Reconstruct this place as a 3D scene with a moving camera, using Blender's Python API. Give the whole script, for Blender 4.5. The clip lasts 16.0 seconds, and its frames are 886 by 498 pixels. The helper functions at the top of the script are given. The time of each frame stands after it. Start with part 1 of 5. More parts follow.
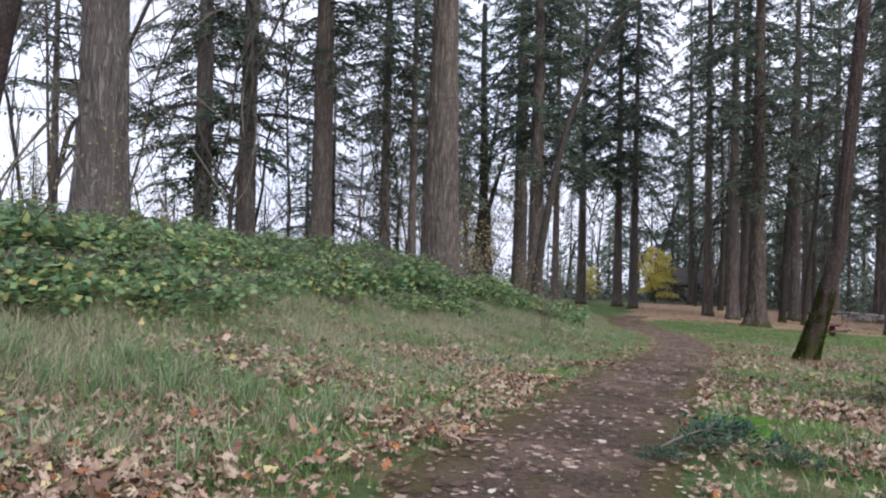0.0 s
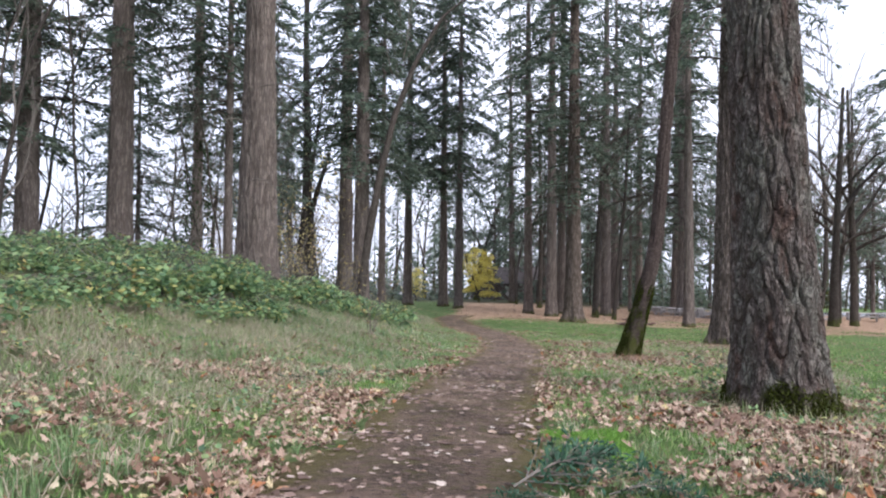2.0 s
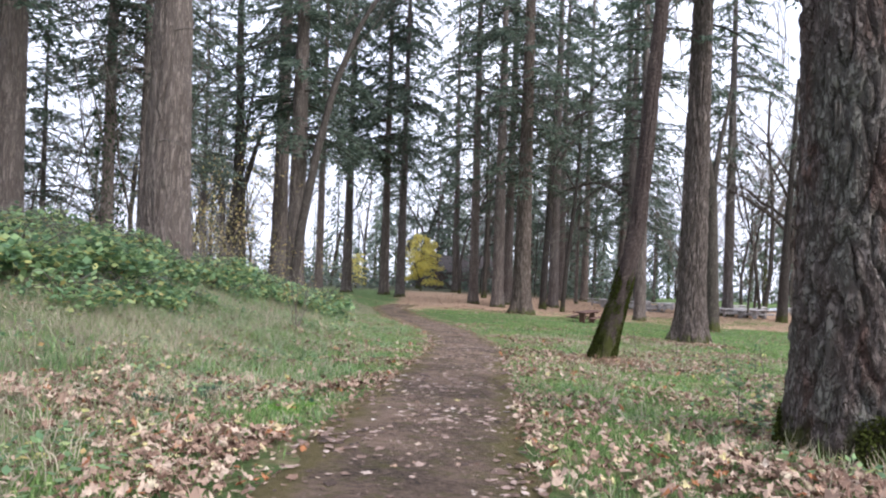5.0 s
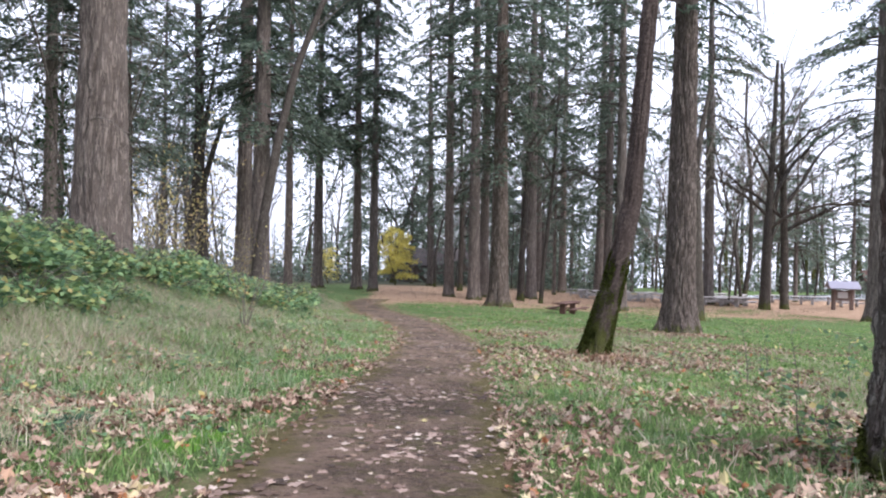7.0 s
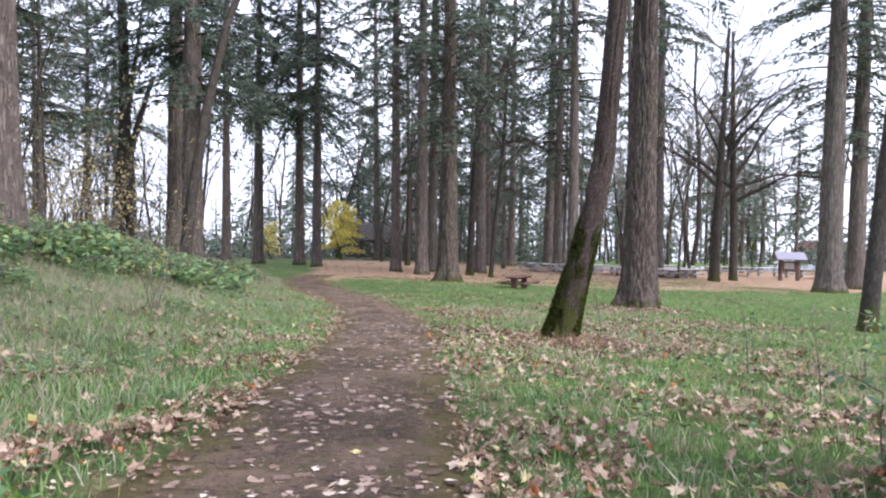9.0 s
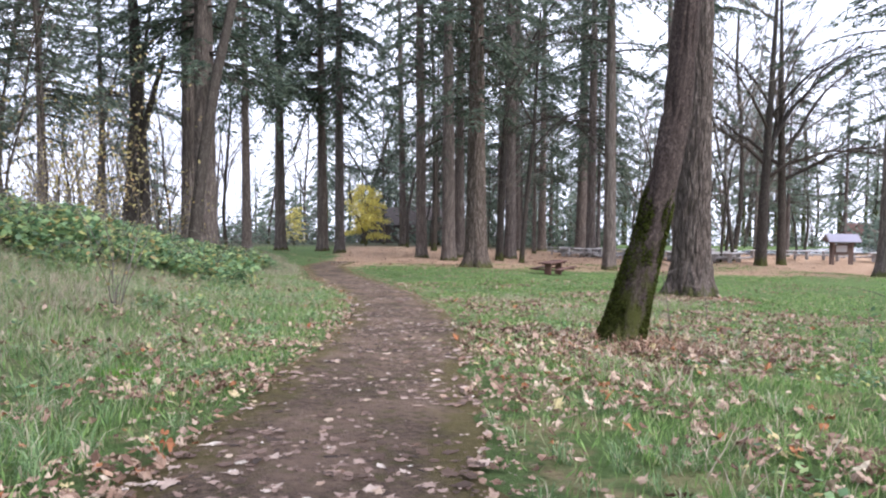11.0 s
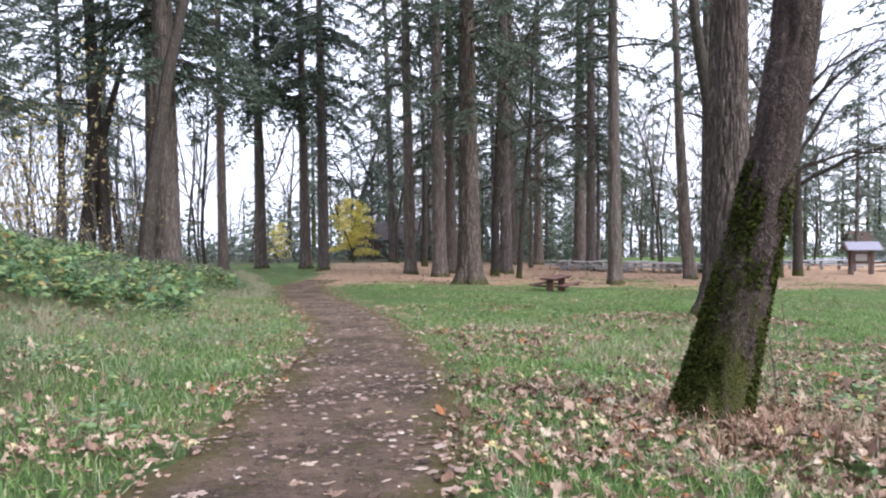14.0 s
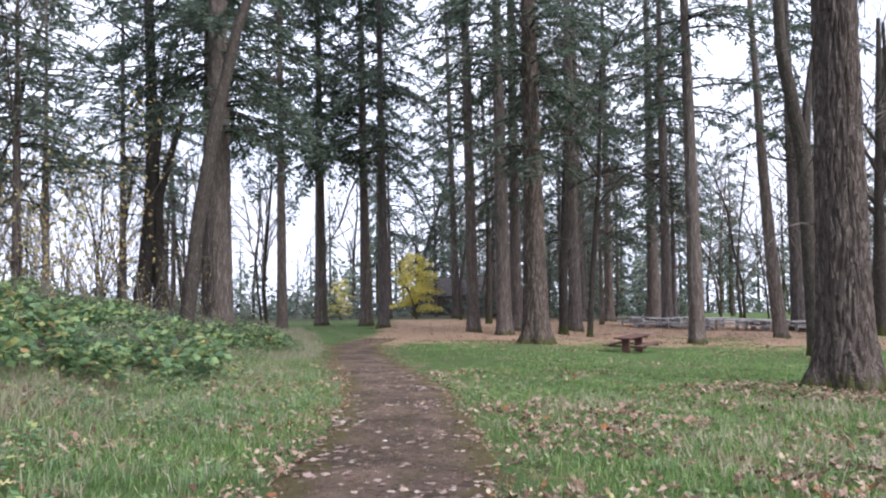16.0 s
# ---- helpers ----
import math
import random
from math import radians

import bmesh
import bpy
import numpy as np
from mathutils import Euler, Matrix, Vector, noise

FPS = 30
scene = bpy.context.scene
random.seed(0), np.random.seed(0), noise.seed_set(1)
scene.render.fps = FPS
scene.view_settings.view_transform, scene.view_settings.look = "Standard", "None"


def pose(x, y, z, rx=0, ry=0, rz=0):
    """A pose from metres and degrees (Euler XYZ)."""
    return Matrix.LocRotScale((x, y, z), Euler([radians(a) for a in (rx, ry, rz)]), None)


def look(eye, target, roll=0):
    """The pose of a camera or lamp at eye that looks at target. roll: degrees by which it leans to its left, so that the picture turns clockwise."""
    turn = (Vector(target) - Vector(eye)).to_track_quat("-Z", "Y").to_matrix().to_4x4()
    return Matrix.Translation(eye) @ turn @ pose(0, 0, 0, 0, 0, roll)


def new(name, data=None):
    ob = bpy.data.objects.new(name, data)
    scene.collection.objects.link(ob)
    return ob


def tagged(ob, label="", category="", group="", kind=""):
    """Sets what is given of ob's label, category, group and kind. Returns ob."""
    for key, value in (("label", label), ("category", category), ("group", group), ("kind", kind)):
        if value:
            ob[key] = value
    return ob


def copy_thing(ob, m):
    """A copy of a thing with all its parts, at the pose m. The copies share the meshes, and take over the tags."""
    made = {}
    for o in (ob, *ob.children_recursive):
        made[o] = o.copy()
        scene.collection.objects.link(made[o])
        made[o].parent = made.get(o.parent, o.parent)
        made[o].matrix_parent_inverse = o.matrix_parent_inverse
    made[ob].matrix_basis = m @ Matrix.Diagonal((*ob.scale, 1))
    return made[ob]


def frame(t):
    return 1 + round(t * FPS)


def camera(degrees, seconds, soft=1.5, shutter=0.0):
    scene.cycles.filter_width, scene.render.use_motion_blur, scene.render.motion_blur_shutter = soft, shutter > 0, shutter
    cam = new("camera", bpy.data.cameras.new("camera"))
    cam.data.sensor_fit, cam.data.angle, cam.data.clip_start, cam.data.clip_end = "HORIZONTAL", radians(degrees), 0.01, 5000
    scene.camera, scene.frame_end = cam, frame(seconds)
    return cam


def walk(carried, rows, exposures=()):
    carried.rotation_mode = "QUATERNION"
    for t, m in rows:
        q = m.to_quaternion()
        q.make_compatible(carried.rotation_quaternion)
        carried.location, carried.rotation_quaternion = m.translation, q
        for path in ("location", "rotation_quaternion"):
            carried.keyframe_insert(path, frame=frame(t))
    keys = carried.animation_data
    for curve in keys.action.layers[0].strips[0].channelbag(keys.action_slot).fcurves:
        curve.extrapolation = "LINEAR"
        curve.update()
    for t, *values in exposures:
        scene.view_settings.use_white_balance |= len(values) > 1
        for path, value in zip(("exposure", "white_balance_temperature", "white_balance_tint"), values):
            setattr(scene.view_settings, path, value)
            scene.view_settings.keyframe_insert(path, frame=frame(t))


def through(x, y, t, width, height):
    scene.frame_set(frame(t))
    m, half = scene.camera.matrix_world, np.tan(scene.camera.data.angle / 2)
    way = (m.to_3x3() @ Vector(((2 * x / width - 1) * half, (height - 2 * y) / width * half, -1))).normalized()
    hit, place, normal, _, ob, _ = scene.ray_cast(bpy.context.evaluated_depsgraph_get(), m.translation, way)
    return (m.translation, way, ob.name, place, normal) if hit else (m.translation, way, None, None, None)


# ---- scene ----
cam = camera(63.0, 16.0, soft=2.1)
PATH = [
    (0, (0.072, 0.115, 1.475), (0.049, 2.115, 1.489), 1.3),
    (0.5, (0.174, 0.275, 1.458), (0.255, 2.274, 1.436), 0.1),
    (1, (0.231, 0.565, 1.438), (0.484, 2.548, 1.395), 0.9),
    (1.5, (0.249, 1.067, 1.423), (0.751, 3.003, 1.449), 1.0),
    (2, (0.32, 1.701, 1.401), (0.77, 3.65, 1.429), 0.7),
    (2.5, (0.393, 2.287, 1.372), (0.91, 4.219, 1.4), 1.5),
    (3, (0.497, 2.903, 1.345), (1.007, 4.837, 1.378), 1.1),
    (3.5, (0.628, 3.471, 1.317), (1.117, 5.41, 1.358), 1.4),
    (4, (0.739, 4.004, 1.277), (1.31, 5.92, 1.322), 1.4),
    (4.5, (0.916, 4.559, 1.223), (1.449, 6.486, 1.191), 1.4),
    (5, (1.099, 5.142, 1.197), (1.705, 7.048, 1.197), 2.1),
    (5.2, (1.179, 5.363, 1.179), (1.84, 7.25, 1.175), 0.7),
    (7.3, (2.059, 7.521, 0.97), (2.736, 9.403, 0.953), 1.3),
    (7.5, (2.148, 7.725, 0.959), (2.883, 9.585, 0.931), 1.3),
    (8, (2.366, 8.241, 0.918), (3.106, 10.098, 0.861), 1.0),
    (8.5, (2.522, 8.717, 0.892), (3.302, 10.557, 0.819), 2.4),
    (9, (2.708, 9.205, 0.859), (3.514, 11.034, 0.776), 0.8),
    (9.2, (2.807, 9.431, 0.855), (3.546, 11.287, 0.761), 0.8),
    (11.5, (4.098, 12.441, 0.615), (4.824, 14.3, 0.483), 0.0),
    (12, (4.366, 13.127, 0.599), (5.045, 15.003, 0.465), 0.2),
    (12.5, (4.63, 13.79, 0.583), (5.336, 15.657, 0.452), 0.0),
    (13, (4.939, 14.376, 0.545), (5.583, 16.269, 0.49), 0.6),
    (13.5, (5.209, 14.926, 0.502), (6.0, 16.762, 0.435), 0.5),
    (14, (5.486, 15.495, 0.436), (6.239, 17.346, 0.354), -0.6),
    (14.5, (5.706, 16.141, 0.354), (6.379, 18.023, 0.275), -0.5),
    (15, (5.96, 16.817, 0.376), (6.645, 18.696, 0.329), -1.2),
    (15.5, (6.236, 17.364, 0.387), (6.792, 19.285, 0.378), -1.4),
    (16, (6.555, 17.769, 0.384), (7.138, 19.681, 0.458), -1.0),
]
walk(cam, [(t, look(eye, target, roll)) for t, eye, target, roll in PATH],
     exposures=[(0.0, 1.19, 5980, 15), (1.0, 1.34, 5980, 15), (2.5, 1.71, 5980, 15), (5.0, 1.8, 5980, 15), (9.0, 1.91, 5930, 16.5), (13.0, 1.93, 5930, 15.5), (16.0, 1.72, 5900, 16)])

# ---- light: a bright overcast sky, with a broad weak sun behind the cloud ----
SUN_ELEVATION, SUN_TURN = 38.0, 150.0
world = bpy.data.worlds.new("overcast_sky")
scene.world = world
world.use_nodes = True
wn, wl = world.node_tree.nodes, world.node_tree.links
sky = wn.new("ShaderNodeTexSky")
sky.sky_type, sky.sun_disc = "NISHITA", False
sky.sun_elevation, sky.sun_rotation = radians(SUN_ELEVATION), radians(SUN_TURN)
sky.air_density, sky.dust_density, sky.ozone_density = 1.0, 4.0, 1.0
cloud_pos = wn.new("ShaderNodeTexCoord")
cloud = wn.new("ShaderNodeTexNoise")
cloud.inputs["Scale"].default_value, cloud.inputs["Detail"].default_value = 2.2, 5.0
wl.new(cloud_pos.outputs["Generated"], cloud.inputs["Vector"])
cloud_col = wn.new("ShaderNodeValToRGB")
cloud_col.color_ramp.elements[0].position, cloud_col.color_ramp.elements[0].color = 0.3, (0.74, 0.78, 0.90, 1)
cloud_col.color_ramp.elements[1].position, cloud_col.color_ramp.elements[1].color = 0.7, (1.0, 1.0, 1.05, 1)
wl.new(cloud.outputs["Fac"], cloud_col.inputs["Fac"])
cloud_up = wn.new("ShaderNodeVectorMath")
cloud_up.operation = "SCALE"
cloud_up.inputs["Scale"].default_value = 6.5
wl.new(cloud_col.outputs["Color"], cloud_up.inputs[0])
cover = wn.new("ShaderNodeMix")
cover.data_type = "RGBA"
cover.inputs["Factor"].default_value = 0.85
wl.new(sky.outputs["Color"], cover.inputs[6])
wl.new(cloud_up.outputs["Vector"], cover.inputs[7])
wl.new(cover.outputs[2], wn["Background"].inputs["Color"])
wn["Background"].inputs["Strength"].default_value = 0.1
sun = new("sun", bpy.data.lights.new("sun", "SUN"))
sun.data.energy, sun.data.angle, sun.data.color = 1.3, radians(25), (1.0, 0.96, 0.9)
sun.matrix_world = pose(0, 0, 30, 90 - SUN_ELEVATION, 0, 180 - SUN_TURN)


# ---- materials ----
def material(name, rough=0.9, spec=0.2):
    m = bpy.data.materials.new(name)
    m.use_nodes = True
    n, l = m.node_tree.nodes, m.node_tree.links
    b = n["Principled BSDF"]
    b.inputs["Roughness"].default_value = rough
    b.inputs["Specular IOR Level"].default_value = spec
    return m, n, l, b


def coords(n, l, scale=(1, 1, 1), kind="Object"):
    c, m = n.new("ShaderNodeTexCoord"), n.new("ShaderNodeMapping")
    m.inputs["Scale"].default_value = scale
    l.new(c.outputs[kind], m.inputs["Vector"])
    return m.outputs["Vector"]


def noise_tex(n, l, vec, scale, detail=4.0, rough=0.55):
    t = n.new("ShaderNodeTexNoise")
    t.inputs["Scale"].default_value, t.inputs["Detail"].default_value, t.inputs["Roughness"].default_value = scale, detail, rough
    l.new(vec, t.inputs["Vector"])
    return t.outputs["Fac"]


def ramp(n, l, fac, stops):
    r = n.new("ShaderNodeValToRGB")
    e = r.color_ramp.elements
    while len(e) < len(stops):
        e.new(0.5)
    for el, (p, c) in zip(e, stops):
        el.position, el.color = p, (*c, 1)
    l.new(fac, r.inputs["Fac"])
    return r.outputs["Color"]


def mix(n, l, fac, a, b, how="MIX"):
    m = n.new("ShaderNodeMix")
    m.data_type, m.blend_type = "RGBA", how
    for sock, v in ((m.inputs["Factor"], fac), (m.inputs[6], a), (m.inputs[7], b)):
        if isinstance(v, (int, float)):
            sock.default_value = v
        elif isinstance(v, tuple):
            sock.default_value = (*v, 1)
        else:
            l.new(v, sock)
    return m.outputs[2]


def bump(n, l, b, height, strength, distance):
    k = n.new("ShaderNodeBump")
    k.inputs["Strength"].default_value, k.inputs["Distance"].default_value = strength, distance
    l.new(height, k.inputs["Height"])
    l.new(k.outputs["Normal"], b.inputs["Normal"])


def bark_material(name, dark, mid, light, stretch=0.12, scale=11.0, moss=0.0, depth=0.05, lichen=False):
    """Furrowed bark: long upright plates, greyish faces and dark cracks, with moss near the foot where it grows."""
    m, n, l, b = material(name, 0.95, 0.1)
    info = n.new("ShaderNodeObjectInfo")
    vec = coords(n, l, (1, 1, stretch))
    wob = n.new("ShaderNodeVectorMath")
    wob.operation = "MULTIPLY_ADD"
    warp = n.new("ShaderNodeTexNoise")
    warp.inputs["Scale"].default_value = 3.0
    l.new(vec, warp.inputs["Vector"])
    l.new(warp.outputs["Color"], wob.inputs[0])
    wob.inputs[1].default_value = (0.22, 0.22, 0.1)
    l.new(vec, wob.inputs[2])
    ridge = None
    for size, share in ((scale * 0.55, 0.7), (scale * 1.5, 0.45)):
        f = noise_tex(n, l, wob.outputs[0], size, 2.0, 0.5)
        k = n.new("ShaderNodeMath")
        k.operation = "SUBTRACT"
        l.new(f, k.inputs[0])
        k.inputs[1].default_value = 0.5
        k2 = n.new("ShaderNodeMath")
        k2.operation = "ABSOLUTE"
        l.new(k.outputs[0], k2.inputs[0])
        k3 = n.new("ShaderNodeMath")
        k3.operation = "MULTIPLY"
        l.new(k2.outputs[0], k3.inputs[0])
        k3.inputs[1].default_value = share * 8
        k4 = n.new("ShaderNodeMath")
        k4.operation = "MINIMUM"
        l.new(k3.outputs[0], k4.inputs[0])
        k4.inputs[1].default_value = 1.0
        if ridge is None:
            ridge = k4.outputs[0]
        else:
            k5 = n.new("ShaderNodeMath")
            k5.operation = "MULTIPLY"
            l.new(ridge, k5.inputs[0])
            l.new(k4.outputs[0], k5.inputs[1])
            ridge = k5.outputs[0]
    fine = noise_tex(n, l, coords(n, l, (1, 1, 0.35)), 38.0, 6.0, 0.7)
    big = ramp(n, l, noise_tex(n, l, coords(n, l, (1, 1, 0.35)), 4.0, 5.0, 0.65), [(0.3, (0, 0, 0)), (0.7, (1, 1, 1))])
    crack = ramp(n, l, ridge, [(0.0, (0.3, 0.3, 0.3)), (0.22, (1, 1, 1))])
    face = mix(n, l, big, mid, light)
    face = mix(n, l, ramp(n, l, fine, [(0.45, (0, 0, 0)), (0.8, (0.8, 0.8, 0.8))]), face, dark)
    col = mix(n, l, crack, dark, face)
    if lichen:
        grey = ramp(n, l, noise_tex(n, l, coords(n, l, (1, 1, 0.45)), 2.3, 5.0, 0.6), [(0.46, (0, 0, 0)), (0.6, (0.75, 0.75, 0.75))])
        raw = ramp(n, l, noise_tex(n, l, coords(n, l, (1.3, 1.3, 0.4)), 3.1, 4.0, 0.6), [(0.52, (0, 0, 0)), (0.62, (0.8, 0.8, 0.8))])
        col = mix(n, l, raw, col, mix(n, l, crack, dark, mix(n, l, fine, (0.07, 0.04, 0.03), (0.2, 0.125, 0.1))))
        col = mix(n, l, grey, col, mix(n, l, crack, dark, mix(n, l, fine, (0.15, 0.155, 0.13), (0.27, 0.275, 0.24))))
    tint = ramp(n, l, info.outputs["Random"], [(0, (0.82, 0.82, 0.84)), (1, (1.12, 1.06, 1.0))])
    col = mix(n, l, 1.0, col, tint, "MULTIPLY")
    if moss:
        sep = n.new("ShaderNodeSeparateXYZ")
        l.new(coords(n, l), sep.inputs[0])
        patch = noise_tex(n, l, coords(n, l, (1, 1, 0.5)), 5.0, 5.0, 0.65)
        low = n.new("ShaderNodeMapRange")
        low.inputs["From Min"].default_value, low.inputs["From Max"].default_value = 0.2, moss
        low.inputs["To Min"].default_value, low.inputs["To Max"].default_value = 0.24, -0.3
        l.new(sep.outputs["Z"], low.inputs["Value"])
        add = n.new("ShaderNodeMath")
        l.new(patch, add.inputs[0])
        l.new(low.outputs["Result"], add.inputs[1])
        amount = ramp(n, l, add.outputs[0], [(0.5, (0, 0, 0)), (0.68, (0.85, 0.85, 0.85))])
        green = mix(n, l, fine, (0.025, 0.03, 0.008), (0.085, 0.095, 0.022))
        col = mix(n, l, amount, col, green)
    l.new(col, b.inputs["Base Color"])
    h = n.new("ShaderNodeMath")
    h.operation = "MULTIPLY_ADD"
    l.new(fine, h.inputs[0])
    h.inputs[1].default_value = 0.35
    l.new(crack, h.inputs[2])
    bump(n, l, b, h.outputs[0], 0.9, depth)
    return m


FIR_BARK = bark_material("fir_bark", (0.055, 0.047, 0.043), (0.185, 0.158, 0.143), (0.25, 0.222, 0.206), moss=0.7)
SPLIT_BARK = bark_material("deep_fir_bark", (0.035, 0.028, 0.024), (0.155, 0.125, 0.108), (0.22, 0.19, 0.17), 0.2, 9.0, 1.1, 0.06)
MOSSY_BARK = bark_material("mossy_bark", (0.025, 0.02, 0.018), (0.075, 0.056, 0.05), (0.15, 0.12, 0.108), 0.6, 26.0, 2.6, 0.02)
PLATE_BARK = bark_material("plated_bark", (0.03, 0.023, 0.02), (0.15, 0.115, 0.1), (0.25, 0.23, 0.21), 0.38, 15.0, 1.0, 0.06, True)
DARK_BARK = bark_material("dark_bark", (0.03, 0.026, 0.023), (0.075, 0.066, 0.057), (0.12, 0.108, 0.097), 0.3, 14.0, 1.6, 0.02)


def leaf_material(name, stops, rough=0.65, through=0.35, spec=0.25, single=False):
    m, n, l, b = material(name, rough, spec)
    geo = n.new("ShaderNodeNewGeometry")
    one = n.new("ShaderNodeObjectInfo")
    col = ramp(n, l, one.outputs["Random"] if single else geo.outputs["Random Per Island"], stops)
    spot = noise_tex(n, l, coords(n, l), 21.0, 3.0)
    col = mix(n, l, 0.55, col, ramp(n, l, spot, [(0.25, (0.45, 0.45, 0.45)), (0.75, (1, 1, 1))]), "MULTIPLY")
    l.new(col, b.inputs["Base Color"])
    t, s = n.new("ShaderNodeBsdfTranslucent"), n.new("ShaderNodeMixShader")
    l.new(col, t.inputs["Color"])
    s.inputs["Fac"].default_value = through
    l.new(b.outputs[0], s.inputs[1])
    l.new(t.outputs[0], s.inputs[2])
    l.new(s.outputs[0], n["Material Output"].inputs["Surface"])
    return m


NEEDLES = leaf_material("fir_needles", [(0, (0.058, 0.086, 0.064)), (0.5, (0.1, 0.138, 0.1)), (1, (0.165, 0.205, 0.145))], 0.6, 0.45)
HEMLOCK = leaf_material("hemlock_needles", [(0, (0.09, 0.125, 0.095)), (0.6, (0.15, 0.195, 0.15)), (1, (0.22, 0.26, 0.19))], 0.6, 0.45)
BOUGH = leaf_material("bough_needles", [(0, (0.025, 0.07, 0.04)), (0.6, (0.05, 0.12, 0.07)), (1, (0.09, 0.18, 0.1))], 0.5)
MOSS = leaf_material("moss", [(0, (0.02, 0.024, 0.006)), (0.5, (0.05, 0.06, 0.014)), (1, (0.1, 0.118, 0.028))], 0.9, 0.2, 0.05)
VIVID = leaf_material("fresh_grass", [(0, (0.12, 0.24, 0.04)), (1, (0.26, 0.5, 0.09))], 0.6, 0.45)
IVY = leaf_material("ivy_leaves", [(0, (0.018, 0.04, 0.015)), (1, (0.05, 0.1, 0.035))], 0.45)
BRAMBLE = leaf_material("bramble_leaves", [(0, (0.08, 0.145, 0.08)), (0.4, (0.17, 0.29, 0.14)), (0.7, (0.31, 0.45, 0.2)), (0.86, (0.42, 0.5, 0.2)), (0.95, (0.58, 0.54, 0.2)), (1, (0.45, 0.28, 0.13))], 0.45, 0.45)
YELLOW = leaf_material("yellow_maple_leaves", [(0, (0.6, 0.5, 0.1)), (0.6, (0.85, 0.74, 0.2)), (1, (0.7, 0.7, 0.25))], 0.6, 0.5)
PALE_LEAF = leaf_material("vine_maple_leaves", [(0, (0.3, 0.26, 0.12)), (0.5, (0.42, 0.37, 0.16)), (1, (0.4, 0.27, 0.13))], 0.6, 0.35)
LITTER = leaf_material("fallen_leaves", [(0, (0.08, 0.05, 0.03)), (0.2, (0.2, 0.12, 0.085)), (0.4, (0.3, 0.2, 0.145)), (0.65, (0.41, 0.3, 0.225)), (0.86, (0.5, 0.395, 0.3)), (0.9, (0.5, 0.43, 0.2)), (0.935, (0.56, 0.48, 0.38)), (0.96, (0.36, 0.16, 0.07)), (1, (0.26, 0.1, 0.045))], 0.75, 0.1)
TRODDEN = leaf_material("trodden_leaves", [(0, (0.04, 0.028, 0.022)), (0.3, (0.1, 0.065, 0.048)), (0.6, (0.22, 0.15, 0.12)), (0.85, (0.34, 0.25, 0.205)), (0.96, (0.45, 0.36, 0.3)), (1, (0.62, 0.56, 0.48))], 0.8, 0.0)
LITTER_ONE = leaf_material("fallen_leaf", [(0, (0.08, 0.05, 0.03)), (0.2, (0.2, 0.12, 0.085)), (0.4, (0.3, 0.2, 0.145)), (0.65, (0.41, 0.3, 0.225)), (0.86, (0.5, 0.395, 0.3)), (0.9, (0.5, 0.43, 0.2)), (0.935, (0.56, 0.48, 0.38)), (0.96, (0.36, 0.16, 0.07)), (1, (0.26, 0.1, 0.045))], 0.75, 0.1, single=True)
GRASS = leaf_material("green_grass", [(0, (0.11, 0.17, 0.08)), (0.4, (0.19, 0.31, 0.13)), (0.72, (0.3, 0.45, 0.2)), (0.84, (0.4, 0.45, 0.26)), (0.91, (0.5, 0.45, 0.33)), (1, (0.56, 0.5, 0.39))], 0.6, 0.45)
LAWN = leaf_material("lawn_grass", [(0, (0.085, 0.155, 0.045)), (0.4, (0.18, 0.315, 0.09)), (0.76, (0.31, 0.47, 0.15)), (0.89, (0.43, 0.46, 0.23)), (1, (0.54, 0.47, 0.34))], 0.6, 0.45)
DRY_GRASS = leaf_material("dry_grass", [(0, (0.26, 0.23, 0.16)), (0.35, (0.46, 0.4, 0.29)), (0.65, (0.58, 0.52, 0.4)), (0.8, (0.27, 0.35, 0.15)), (1, (0.17, 0.28, 0.1))], 0.8, 0.35)
RUSSET = leaf_material("dead_bracken", [(0, (0.12, 0.06, 0.035)), (0.5, (0.28, 0.15, 0.095)), (0.85, (0.4, 0.25, 0.17)), (1, (0.5, 0.4, 0.28))], 0.8, 0.2)
TWIGS = leaf_material("thin_twigs", [(0, (0.08, 0.07, 0.06)), (1, (0.22, 0.195, 0.17))], 0.9, 0.0, 0.1)


